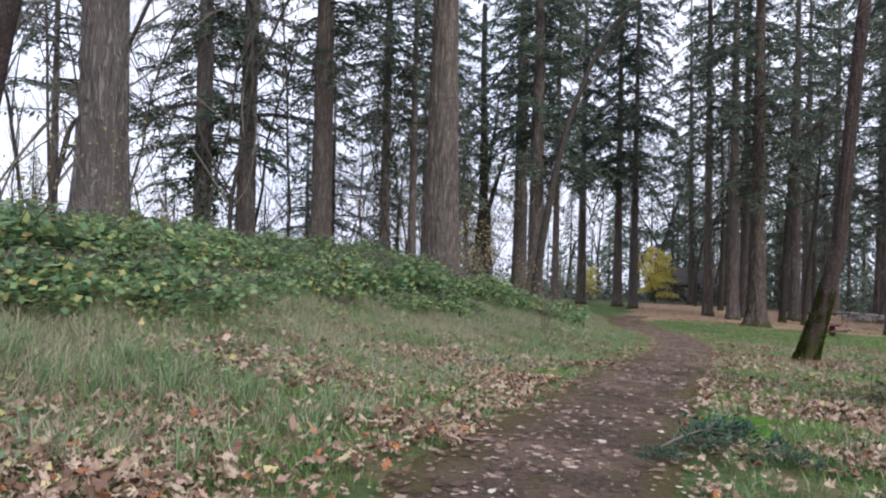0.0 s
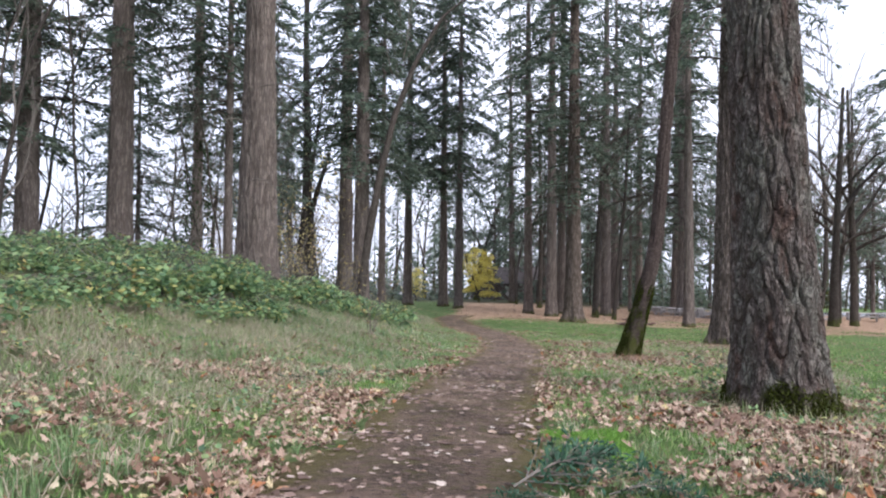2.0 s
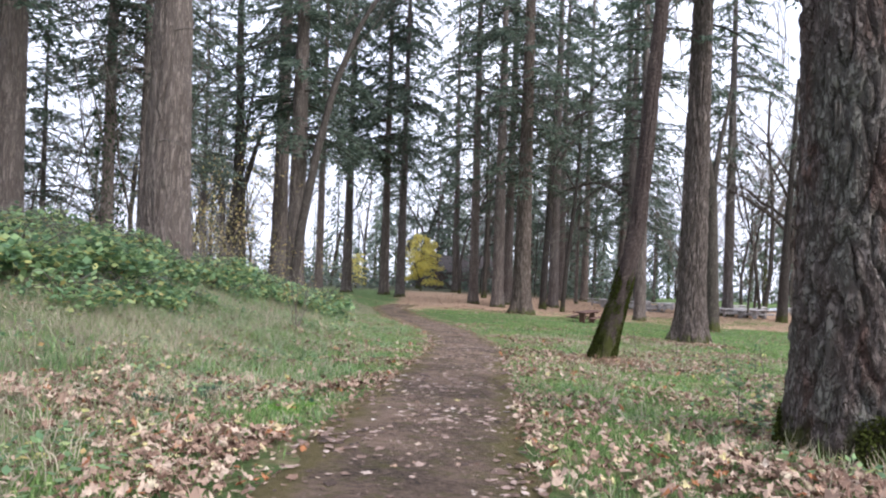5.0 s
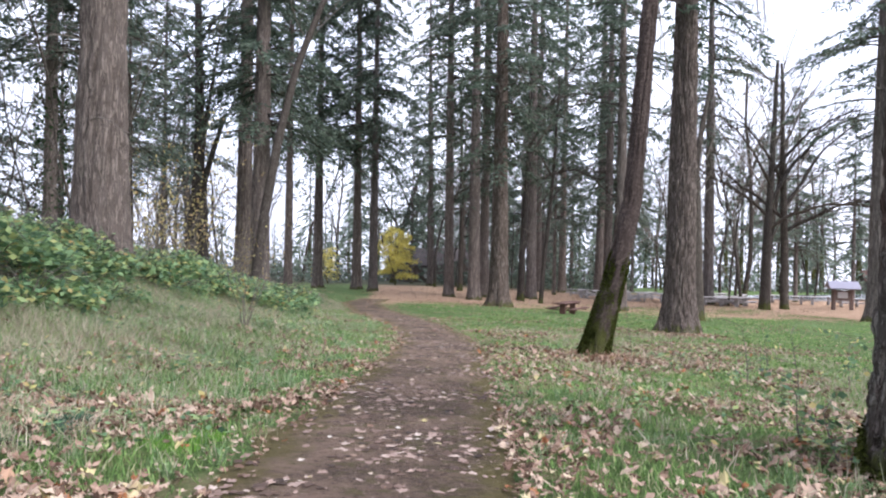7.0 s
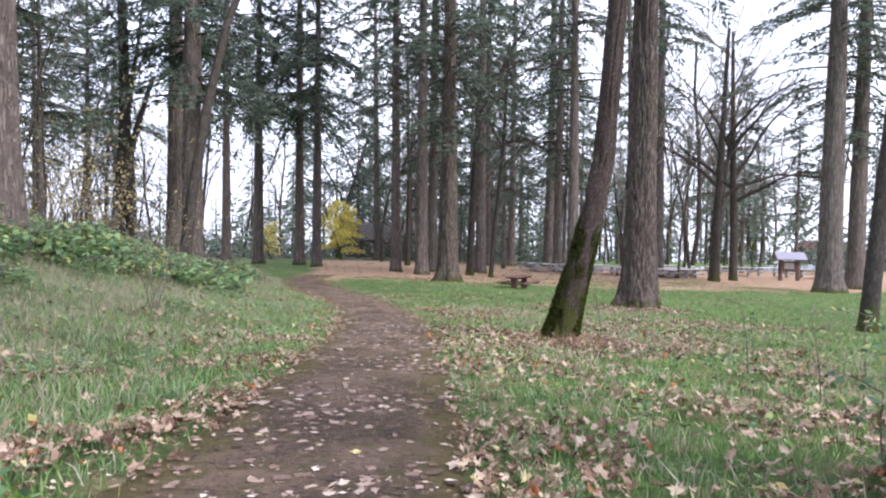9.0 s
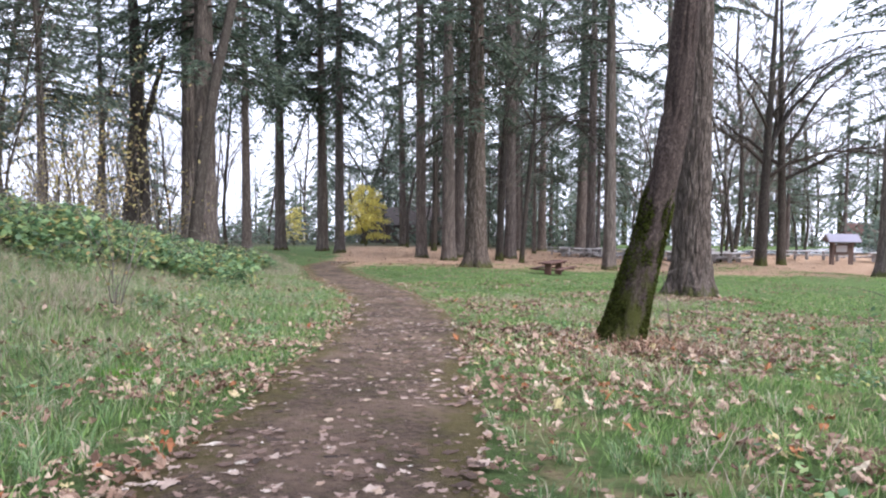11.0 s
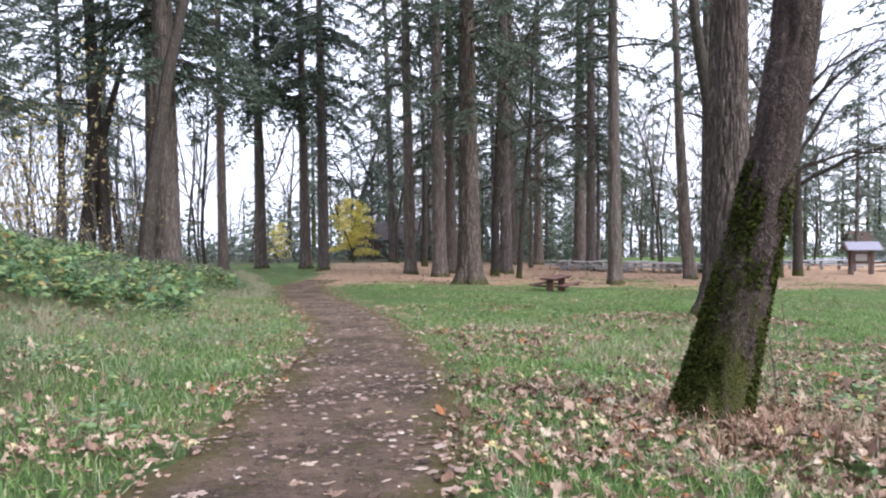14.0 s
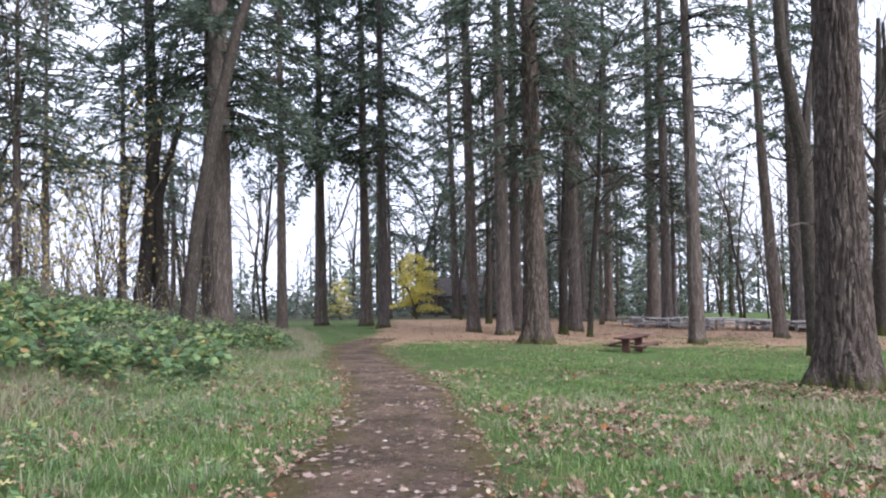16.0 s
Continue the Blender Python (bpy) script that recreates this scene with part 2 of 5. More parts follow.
def soil_material():
    m, n, l, b = material("path_soil", 0.92, 0.15)
    vec = coords(n, l)
    a = noise_tex(n, l, vec, 0.9, 5.0, 0.6)
    f = noise_tex(n, l, vec, 17.0, 7.0, 0.8)
    g = noise_tex(n, l, vec, 75.0, 4.0, 0.75)
    c = noise_tex(n, l, vec, 5.0, 5.0, 0.7)
    col = ramp(n, l, a, [(0.36, (0.05, 0.038, 0.031)), (0.5, (0.125, 0.088, 0.068)), (0.64, (0.25, 0.175, 0.135))])
    col = mix(n, l, ramp(n, l, f, [(0.42, (0, 0, 0)), (0.7, (0.8, 0.8, 0.8))]), col, (0.27, 0.195, 0.14))
    col = mix(n, l, ramp(n, l, f, [(0.3, (0.85, 0.85, 0.85)), (0.47, (0, 0, 0))]), col, (0.035, 0.027, 0.023))
    col = mix(n, l, ramp(n, l, g, [(0.58, (0, 0, 0)), (0.72, (0.5, 0.5, 0.5))]), col, (0.24, 0.185, 0.155))
    col = mix(n, l, ramp(n, l, c, [(0.5, (0, 0, 0)), (0.66, (0.75, 0.75, 0.75))]), col, (0.1, 0.095, 0.035))
    rim = n.new("ShaderNodeAttribute")
    rim.attribute_name = "rim"
    patch = noise_tex(n, l, vec, 2.6, 5.0, 0.65)
    k = n.new("ShaderNodeMath")
    l.new(rim.outputs["Fac"], k.inputs[0])
    l.new(patch, k.inputs[1])
    mossy = ramp(n, l, k.outputs[0], [(0.7, (0, 0, 0)), (1.15, (0.8, 0.8, 0.8))])
    col = mix(n, l, mossy, col, mix(n, l, f, (0.075, 0.07, 0.025), (0.2, 0.165, 0.065)))
    l.new(col, b.inputs["Base Color"])
    h = n.new("ShaderNodeMath")
    l.new(f, h.inputs[0])
    l.new(g, h.inputs[1])
    bump(n, l, b, h.outputs[0], 1.0, 0.05)
    return m


def ground_material():
    m, n, l, b = material("forest_floor", 0.95, 0.1)
    vec = coords(n, l)
    big = noise_tex(n, l, vec, 0.16, 4.0, 0.6)
    mid = noise_tex(n, l, vec, 1.3, 5.0, 0.65)
    fine = ramp(n, l, noise_tex(n, l, vec, 13.0, 8.0, 0.85), [(0.3, (0, 0, 0)), (0.7, (1, 1, 1))])
    green = mix(n, l, fine, (0.06, 0.095, 0.035), (0.21, 0.31, 0.11))
    dry = mix(n, l, fine, (0.14, 0.12, 0.075), (0.38, 0.34, 0.24))
    leaf = mix(n, l, fine, (0.3, 0.19, 0.12), (0.66, 0.465, 0.32))
    at = n.new("ShaderNodeAttribute")
    at.attribute_name = "litter"
    s = n.new("ShaderNodeMath")
    l.new(at.outputs["Fac"], s.inputs[0])
    l.new(mid, s.inputs[1])
    cover = ramp(n, l, s.outputs[0], [(0.72, (0, 0, 0)), (1.05, (1, 1, 1))])
    dryat = n.new("ShaderNodeAttribute")
    dryat.attribute_name = "dry"
    s2 = n.new("ShaderNodeMath")
    l.new(dryat.outputs["Fac"], s2.inputs[0])
    l.new(mid, s2.inputs[1])
    dryness = ramp(n, l, s2.outputs[0], [(0.65, (0, 0, 0)), (1.2, (1, 1, 1))])
    col = mix(n, l, cover, mix(n, l, dryness, green, dry), leaf)
    wild = n.new("ShaderNodeAttribute")
    wild.attribute_name = "heath"
    col = mix(n, l, wild.outputs["Fac"], col, mix(n, l, fine, (0.06, 0.068, 0.042), (0.16, 0.16, 0.1)))
    col = mix(n, l, 0.5, col, ramp(n, l, big, [(0.3, (0.7, 0.7, 0.7)), (0.7, (1.1, 1.1, 1.1))]), "MULTIPLY")
    l.new(col, b.inputs["Base Color"])
    bump(n, l, b, fine, 0.9, 0.08)
    return m


def plain(name, col, rough=0.7, scale=12.0, vary=0.35, metal=0.0):
    m, n, l, b = material(name, rough, 0.3)
    f = noise_tex(n, l, coords(n, l, (1, 1, 1)), scale, 5.0, 0.65)
    lo = tuple(c * (1 - vary) for c in col)
    hi = tuple(min(1, c * (1 + vary)) for c in col)
    l.new(mix(n, l, f, lo, hi), b.inputs["Base Color"])
    b.inputs["Metallic"].default_value = metal
    bump(n, l, b, f, 0.3, 0.01)
    return m


SOIL, FLOOR = soil_material(), ground_material()
RED_WOOD = plain("brown_stained_wood", (0.105, 0.055, 0.045), 0.7)
GREY_WOOD = plain("weathered_grey_wood", (0.33, 0.31, 0.3), 0.9, 3.0, 0.7)
POST_WOOD = plain("post_wood", (0.14, 0.1, 0.085), 0.8)
ROOF_METAL = plain("pale_roof_metal", (0.27, 0.26, 0.32), 0.45, 3.0, 0.12)
DARK_WALL = plain("dark_timber_wall", (0.06, 0.045, 0.04), 0.85)
ROOF_DARK = plain("dark_roof", (0.05, 0.042, 0.04), 0.95)
PANEL = plain("pale_notice", (0.55, 0.55, 0.56), 0.6)
WATER, _n, _l, _b = material("pale_water", 0.08, 0.5)
_b.inputs["Base Color"].default_value = (0.25, 0.27, 0.3, 1)


# ---- shapes ----
def solid(name, verts, faces, mat, smooth=False):
    me = bpy.data.meshes.new(name)
    me.from_pydata(np.asarray(verts, float).tolist(), [], faces if isinstance(faces, list) else np.asarray(faces).tolist())
    me.materials.append(mat)
    if smooth:
        me.polygons.foreach_set("use_smooth", np.ones(len(me.polygons), bool))
    me.update()
    return me


def part(name, me, parent=None, label="", m=None):
    ob = new(name, me)
    if parent is not None:
        ob.parent = parent
    if m is not None:
        ob.matrix_basis = m
    if label:
        ob["label"] = label
    return ob


def merged(pieces):
    vs, fs, k = [], [], 0
    for v, f in pieces:
        vs.append(np.asarray(v, float))
        fs.append(np.asarray(f, int) + k)
        k += len(v)
    return np.vstack(vs), np.vstack(fs)


def tube(pts, radii, sides):
    """A closed-sided tapering tube along a line of points: quads."""
    pts, radii = np.asarray(pts, float), np.asarray(radii, float)
    t = np.gradient(pts, axis=0)
    t /= np.linalg.norm(t, axis=1)[:, None] + 1e-9
    ref = np.where(np.abs(t[:, 2:3]) > 0.9, np.array([[1.0, 0, 0]]), np.array([[0, 0, 1.0]]))
    a = np.cross(t, ref)
    a /= np.linalg.norm(a, axis=1)[:, None] + 1e-9
    b = np.cross(t, a)
    th = np.linspace(0, 2 * np.pi, sides, endpoint=False)
    v = pts[:, None, :] + radii[:, None, None] * (np.cos(th)[None, :, None] * a[:, None, :] + np.sin(th)[None, :, None] * b[:, None, :])
    n = len(pts)
    i, j = np.meshgrid(np.arange(n - 1), np.arange(sides), indexing="ij")
    j2 = (j + 1) % sides
    f = np.stack([i * sides + j, i * sides + j2, (i + 1) * sides + j2, (i + 1) * sides + j], -1).reshape(-1, 4)
    return v.reshape(-1, 3), f


def box(sx, sy, sz, x=0, y=0, z=0, bevel=0.0):
    bm = bmesh.new()
    bmesh.ops.create_cube(bm, size=1.0, matrix=Matrix.Translation((x, y, z)) @ Matrix.Diagonal((sx, sy, sz, 1)))
    if bevel:
        bmesh.ops.bevel(bm, geom=bm.edges[:], offset=bevel, segments=1, affect="EDGES")
    me = bpy.data.meshes.new("board")
    bm.to_mesh(me)
    bm.free()
    return me


def board(name, parent, mat, size, at, turn=(0, 0, 0), bevel=0.008, label=""):
    me = box(*size, bevel=bevel)
    me.materials.append(mat)
    return part(name, me, parent, label, pose(*at, *turn))


def blades(centres, length, width, axis, rng, lift=0.0, fold=True):
    """One diamond-shaped leaf or spray for each centre, lying along its axis. Quads."""
    n = len(centres)
    ax = axis / (np.linalg.norm(axis, axis=1)[:, None] + 1e-9)
    side = np.cross(ax, rng.normal(size=(n, 3)) * [0.5, 0.5, 1.0] + [0, 0, lift])
    side /= np.linalg.norm(side, axis=1)[:, None] + 1e-9
    ln, wd = length[:, None], width[:, None]
    v = np.stack([centres, centres + ax * ln * 0.5 + side * wd * 0.5, centres + ax * ln, centres + ax * ln * 0.45 - side * wd * 0.5], 1)
    return v.reshape(-1, 3), np.arange(n * 4).reshape(-1, 4)


# ---- the lie of the land ----
AHEAD = np.array([0.38, 0.925]) / math.hypot(0.38, 0.925)
PATH_Y = [-60, -40, -20, -6, 0, 5, 7, 10.3, 13, 16, 20, 24, 28, 33, 40, 47, 53, 57, 60, 62]
PATH_X = [-14, -9.5, -5.2, -1.9, -0.65, 0.75, 1.38, 2.5, 3.57, 4.8, 6.35, 7.88, 9.05, 10.08, 11.05, 11.75, 12.8, 13.7, 15.2, 16.8]


def ease(a):
    a = np.clip(a, 0, 1)
    return a * a * (3 - 2 * a)


def path_left(x, y):
    """Metres to the left of the path's middle line."""
    return (np.interp(np.minimum(y, 53), PATH_Y, PATH_X) - x) * 0.93


def land(x, y):
    x, y = np.asarray(x, float), np.asarray(y, float)
    d = x * AHEAD[0] + y * AHEAD[1]
    r = x * AHEAD[1] - y * AHEAD[0]
    z = np.interp(d, [-60, -10, 0, 30, 45, 60, 90, 140, 400, 2000], [3.2, 0.9, 0.2, -1.9, -2.75, -3.35, -4.1, -6.0, -30, -160]) - 0.025 * np.clip(r, -3, 12)
    s = path_left(x, y)
    bank = np.interp(d, [-20, 5, 30, 51, 80, 120], [1.9, 2.1, 2.7, 1.9, 1.2, 0.3])
    away = ease((np.abs(s) - 1.2) / 2.5)
    rough = 0.06 * np.sin(x * 1.3 + 1.7 * np.sin(y * 0.7)) * np.sin(y * 1.1 + x * 0.4) + 0.03 * np.sin(x * 3.1 + y * 2.3)
    return z + bank * ease((s - 1.8) / 11.5) - np.clip(s - 16, 0, 60) * 0.1 + rough * away


def on_land(x, y, sink=0.0):
    return float(land(x, y)) - sink


def graded(lo, hi, near_lo, near_hi, fine, grow=1.22):
    mid = list(np.arange(near_lo, near_hi + fine, fine))
    step, a = fine, mid[-1]
    up = []
    while a < hi:
        step *= grow
        a += step
        up.append(a)
    step, a = fine, mid[0]
    down = []
    while a > lo:
        step *= grow
        a -= step
        down.append(a)
    return np.array(down[::-1] + mid + up)


gx = graded(-1500, 1500, -16, 30, 0.45)
gy = graded(-400, 2000, -6, 66, 0.45)
GX, GY = np.meshgrid(gx, gy, indexing="ij")
gi, gj = np.meshgrid(np.arange(len(gx) - 1), np.arange(len(gy) - 1), indexing="ij")
w = len(gy)
quads = np.stack([gi * w + gj, (gi + 1) * w + gj, (gi + 1) * w + gj + 1, gi * w + gj + 1], -1).reshape(-1, 4)
gme = solid("ground", np.stack([GX, GY, land(GX, GY)], -1).reshape(-1, 3), quads, FLOOR, True)
S = path_left(GX, GY)
D = GX * AHEAD[0] + GY * AHEAD[1]


def litter_of(s, d):
    """How much the ground is strewn with fallen leaves, 0 to 1."""
    a = 0.12 * np.exp(-((np.abs(s) - 1.6) / 0.7) ** 2)
    b = 0.6 * ease((d - 53) / 8) * (1 - ease((d - 88) / 8) * ease((-s - 30) / 8) * (1 - ease((d - 130) / 20))) * ease((1.0 - 0.25 * np.maximum(d - 54, 0) - s) / 2.5)
    c = 0.12 * np.exp(-((s + 4.5) / 2.2) ** 2) * (1 - ease((d - 26) / 8))
    e = 0.5 * ease((d - 51) / 8) * ease((-s - 16) / 8) * (1 - ease((d - 90) / 10))
    f = 0.12 * np.exp(-((d - 7) / 5) ** 2) * np.exp(-((s - 2.5) / 1.5) ** 2)
    return np.clip(0.1 + a + b + c + e + f, 0, 1)


def dry_of(s, d):
    return np.clip(0.42 * np.exp(-((s - 5.0) / 2.2) ** 2) * (1 - 0.7 * ease((d - 38) / 20)) + 0.35 * (s > 7) + 0.6 * ease((d - 46) / 10) * ease((s - 0.5) / 2), 0, 1)


def heath_of(s, d):
    """Dull brushwood ground beyond the clearing, but for a mown meadow."""
    return ease((d - 86) / 16) * (1 - ease((-s - 32) / 6) * (1 - ease((d - 150) / 30)))


for key, values in (("litter", litter_of(S, D)), ("dry", dry_of(S, D)), ("heath", heath_of(S, D))):
    gme.attributes.new(key, "FLOAT", "POINT").data.foreach_set("value", values.reshape(-1).astype(np.float32))
ground = tagged(part("ground", gme), "grassy forest floor strewn with fallen brown leaves", "ground", kind="structure")

# the trodden path: a strip with a worn, uneven rim
rng = np.random.default_rng(3)
py = np.concatenate([np.arange(-30, 60.5, 0.12)])
px = np.interp(py, PATH_Y, PATH_X)
ker = np.hanning(41)
ker /= ker.sum()
px = np.convolve(np.pad(px, 20, mode="reflect", reflect_type="odd"), ker, "valid")
tx, ty = np.gradient(px), np.gradient(py)
tl = np.hypot(tx, ty)
nx, ny = ty / tl, -tx / tl
across = np.linspace(-1, 1, 21)


def wavy(n, seed, amp):
    r = np.random.default_rng(seed).normal(size=n + 60)
    k1, k2 = np.hanning(31), np.hanning(7)
    return (amp * (np.convolve(r, k1 / np.sqrt((k1 ** 2).sum()), "same") + 0.5 * np.convolve(r, k2 / np.sqrt((k2 ** 2).sum()), "same")))[30:-30]


half_l = np.interp(py, [-30, 3, 8, 16, 22, 28, 35, 60], [1.25, 1.25, 1.12, 1.1, 1.06, 1.2, 1.3, 1.35]) + wavy(len(py), 5, 0.07)
half_r = np.interp(py, [-30, 3, 8, 16, 20, 24, 35, 60], [1.1, 1.05, 1.1, 1.08, 1.16, 1.3, 1.3, 1.35]) + wavy(len(py), 6, 0.07)
off = np.where(across[None, :] < 0, across[None, :] * half_l[:, None], across[None, :] * half_r[:, None])
PXX, PYY = px[:, None] + nx[:, None] * off, py[:, None] + ny[:, None] * off
lift = 0.035 * (1 - np.abs(across[None, :]) ** 4) - 0.02 * np.abs(across[None, :]) ** 6 + 0.008 * np.sin(PXX * 7) * np.sin(PYY * 6)
pz = land(PXX, PYY) + lift
pi, pj = np.meshgrid(np.arange(len(py) - 1), np.arange(20), indexing="ij")
pq = np.stack([pi * 21 + pj, pi * 21 + pj + 1, (pi + 1) * 21 + pj + 1, (pi + 1) * 21 + pj], -1).reshape(-1, 4)
pme = solid("footpath", np.stack([PXX, PYY, pz], -1).reshape(-1, 3), pq, SOIL, True)
pme.attributes.new("rim", "FLOAT", "POINT").data.foreach_set("value", np.broadcast_to(np.abs(across) ** 2.2, pz.shape).reshape(-1).astype(np.float32))
footpath = tagged(part("footpath", pme), "worn brown earth footpath with mossy edges and fallen leaves", "path", kind="structure")

# pale water beyond the lawn
for i, (x0, y0, x1, y1, wid) in enumerate([(58, 70, 112, 66, 9), (84, 62, 130, 52, 10)]):
    u = np.array([x1 - x0, y1 - y0]) / math.hypot(x1 - x0, y1 - y0)
    nn = np.array([-u[1], u[0]])
    ts = np.linspace(0, 1, 30)
    ring = []
    for k, sgn in ((0, -1), (1, 1)):
        for a in (ts if sgn < 0 else ts[::-1]):
            q = np.array([x0, y0]) + a * np.array([x1 - x0, y1 - y0]) + nn * sgn * wid * 0.5 * (math.sin(a * math.pi) ** 0.4 + 0.1 * math.sin(a * 19 + k))
            ring.append(q)
    zz = max(on_land(*q) for q in ring) + 0.02
    tagged(part("water", solid("water", [(q[0], q[1], zz) for q in ring], [list(range(len(ring)))], WATER)), "pale still water reflecting the white sky", "water", kind="structure")


# ---- trees ----
def trunk_mesh(name, line, radius, mat, seed, sides=28, rings=60, furrow=0.05, freq=5.0, flare=0.55, top=0.25, run=0.16, swell=0.0, swell_len=1.5, edge=2.2):
    """A furrowed trunk with spreading root feet along a bent line of points (base first)."""
    line = np.asarray(line, float)
    seg = np.r_[0, np.cumsum(np.linalg.norm(np.diff(line, axis=0), axis=1))]
    total = seg[-1]
    u = np.linspace(0, 1, rings) ** 1.7 * total
    c = np.stack([np.interp(u, seg, line[:, k]) for k in range(3)], 1)
    if len(line) > 2:
        for k in range(3):
            c[1:-1, k] = (c[:-2, k] + 2 * c[1:-1, k] + c[2:, k]) / 4
    r = np.random.default_rng(seed)
    ph = r.uniform(0, 6.28, 6)
    th = np.linspace(0, 2 * np.pi, sides, endpoint=False)
    shift = r.uniform(-50, 50, 3)
    verts = []
    for i in range(rings):
        rad = radius * (1 - (1 - top) * u[i] / total)
        low = math.exp(-u[i] / (0.8 * radius + 0.1))
        for a in th:
            q = rad * (1 + flare * low * (0.62 + 0.25 * math.sin(3 * a + ph[0]) + 0.22 * math.sin(5 * a + ph[1]) + 0.1 * math.sin(8 * a + ph[2])))
            q *= (1 + 0.05 * math.sin(2 * a + ph[3] + u[i] * 0.25)) * (1 + swell * math.exp(-u[i] / swell_len))
            if furrow:
                p = Vector((math.cos(a) * freq * radius + shift[0], math.sin(a) * freq * radius + shift[1], u[i] * freq * run + shift[2]))
                f = abs(noise.noise(p)) * 2
                f2 = abs(noise.noise(p * 2.3)) * 2 + (abs(noise.noise(p * 5.1)) * 1.2 if edge > 3 else 0)
                q += radius * furrow * (min(1.0, f * edge) - 0.7 + 0.35 * f2)
            verts.append((c[i, 0] + q * math.cos(a), c[i, 1] + q * math.sin(a), c[i, 2]))
    i, j = np.meshgrid(np.arange(rings - 1), np.arange(sides), indexing="ij")
    j2 = (j + 1) % sides
    f = np.stack([i * sides + j, i * sides + j2, (i + 1) * sides + j2, (i + 1) * sides + j], -1).reshape(-1, 4)
    return solid(name, verts, f, mat, True)


def conifer_crown(seed, low, high, reach, count, droop=0.5, spray=0.5, sparse=0.0):
    """Whorled drooping boughs with hanging sprays: limbs as tubes, needles as many small blades."""
    r = np.random.default_rng(seed)
    limbs, cs, axs, ln, wd = [], [], [], [], []
    for k in range(count):
        f = r.uniform(0, 1) ** 0.9
        h = low + (high - low) * f
        L = reach * (1 - f ** 1.4) * r.uniform(0.55, 1.15) + 0.4
        if r.uniform() < sparse:
            L *= 0.4
        a = r.uniform(0, 2 * np.pi)
        s = np.linspace(0, 1, 6)
        d = np.array([math.cos(a), math.sin(a)])
        side = np.array([-d[1], d[0]])
        sway = r.normal() * 0.12
        rise = r.uniform(-0.1, 0.25)
        P = np.stack([d[0] * L * s + side[0] * sway * L * s ** 2, d[1] * L * s + side[1] * sway * L * s ** 2, h + L * (rise * s - droop * s ** 2 * r.uniform(0.6, 1.2))], 1)
        limbs.append(tube(P, np.linspace(0.012 * L + 0.012, 0.006, 6), 3))
        n = max(6, int(L * 6.6))
        for sg in (-1, 1):
            ss = r.uniform(0.15, 1.0, n)
            base = np.stack([np.interp(ss, s, P[:, q]) for q in range(3)], 1)
            fwd = np.r_[d, 0.0][None, :] * r.uniform(0.4, 1.0, (n, 1)) + np.r_[side, 0.0][None, :] * sg * r.uniform(0.5, 1.0, (n, 1)) + np.array([[0, 0, -1.0]]) * r.uniform(0.1, 0.7, (n, 1))
            fwd /= np.linalg.norm(fwd, axis=1)[:, None]
            tw = (0.28 * L * (1.15 - ss) + 0.15)
            for q in (0.0, 0.45):
                cs.append(base + fwd * (tw * q)[:, None] + r.normal(size=(n, 3)) * 0.04)
                axs.append(fwd + r.normal(size=(n, 3)) * 0.25)
                ln.append(spray * r.uniform(0.6, 1.25, n))
                wd.append(spray * r.uniform(0.16, 0.34, n))
    needle = blades(np.vstack(cs), np.concatenate(ln), np.concatenate(wd), np.vstack(axs), r, 0.6)
    lv, lf = merged(limbs)
    v, f = merged([(lv, lf), needle])
    return v, f, len(lf)


def crown_mesh(spec, mat):
    v, f, wood = conifer_crown(*spec)
    me = solid("crown", v, f, mat)
    me.materials.append(DARK_BARK)
    kind = np.zeros(len(f), np.int32)
    kind[:wood] = 1
    me.polygons.foreach_set("material_index", kind)
    return me


def bare_branches(seed, height, radius, levels=4, lean=0.0, spread=0.55, start=0.15):
    """The limbs and twigs of a leafless broadleaved tree, without its trunk line: tubes."""
    r = np.random.default_rng(seed)
    out = []

    def grow(p, d, L, rad, lev):
        n = 5 if lev < 2 else 4
        pts = [p]
        for k in range(n):
            d = d + r.normal(size=3) * 0.16 + np.array([0, 0, 0.07])
            d /= np.linalg.norm(d)
            pts.append(pts[-1] + d * L / n)
        pts = np.array(pts)
        rr = np.linspace(rad, rad * 0.45, n + 1)
        out.append((lev, tube(pts, rr, 7 if lev == 0 else 5 if lev == 1 else 3)))
        if lev >= levels:
            return
        m = int(r.integers(9, 13)) if lev == 0 else int(r.integers(3, 6))
        for k in range(m):
            f = r.uniform(start if lev == 0 else 0.2, 1.0)
            q = np.array([np.interp(f * n, np.arange(n + 1), pts[:, c]) for c in range(3)])
            i = min(int(f * n), n - 1)
            t = pts[i + 1] - pts[i]
            t /= np.linalg.norm(t)
            o = np.cross(t, r.normal(size=3))
            o /= np.linalg.norm(o)
            a = r.uniform(0.35, 0.95)
            nd = t * math.cos(a) + o * math.sin(a) + np.array([0, 0, 0.15])
            grow(q, nd / np.linalg.norm(nd), L * r.uniform(0.35, 0.62) * (1.1 - 0.3 * f), rad * (1 - 0.55 * f) * 0.5, lev + 1)

    d0 = np.array([lean, 0.1 * lean, 1.0])
    grow(np.array([0, 0, -0.2]), d0 / np.linalg.norm(d0), height, radius, 0)
    return merged([t for lev, t in out if lev == 0]), merged([t for lev, t in out if lev > 0])


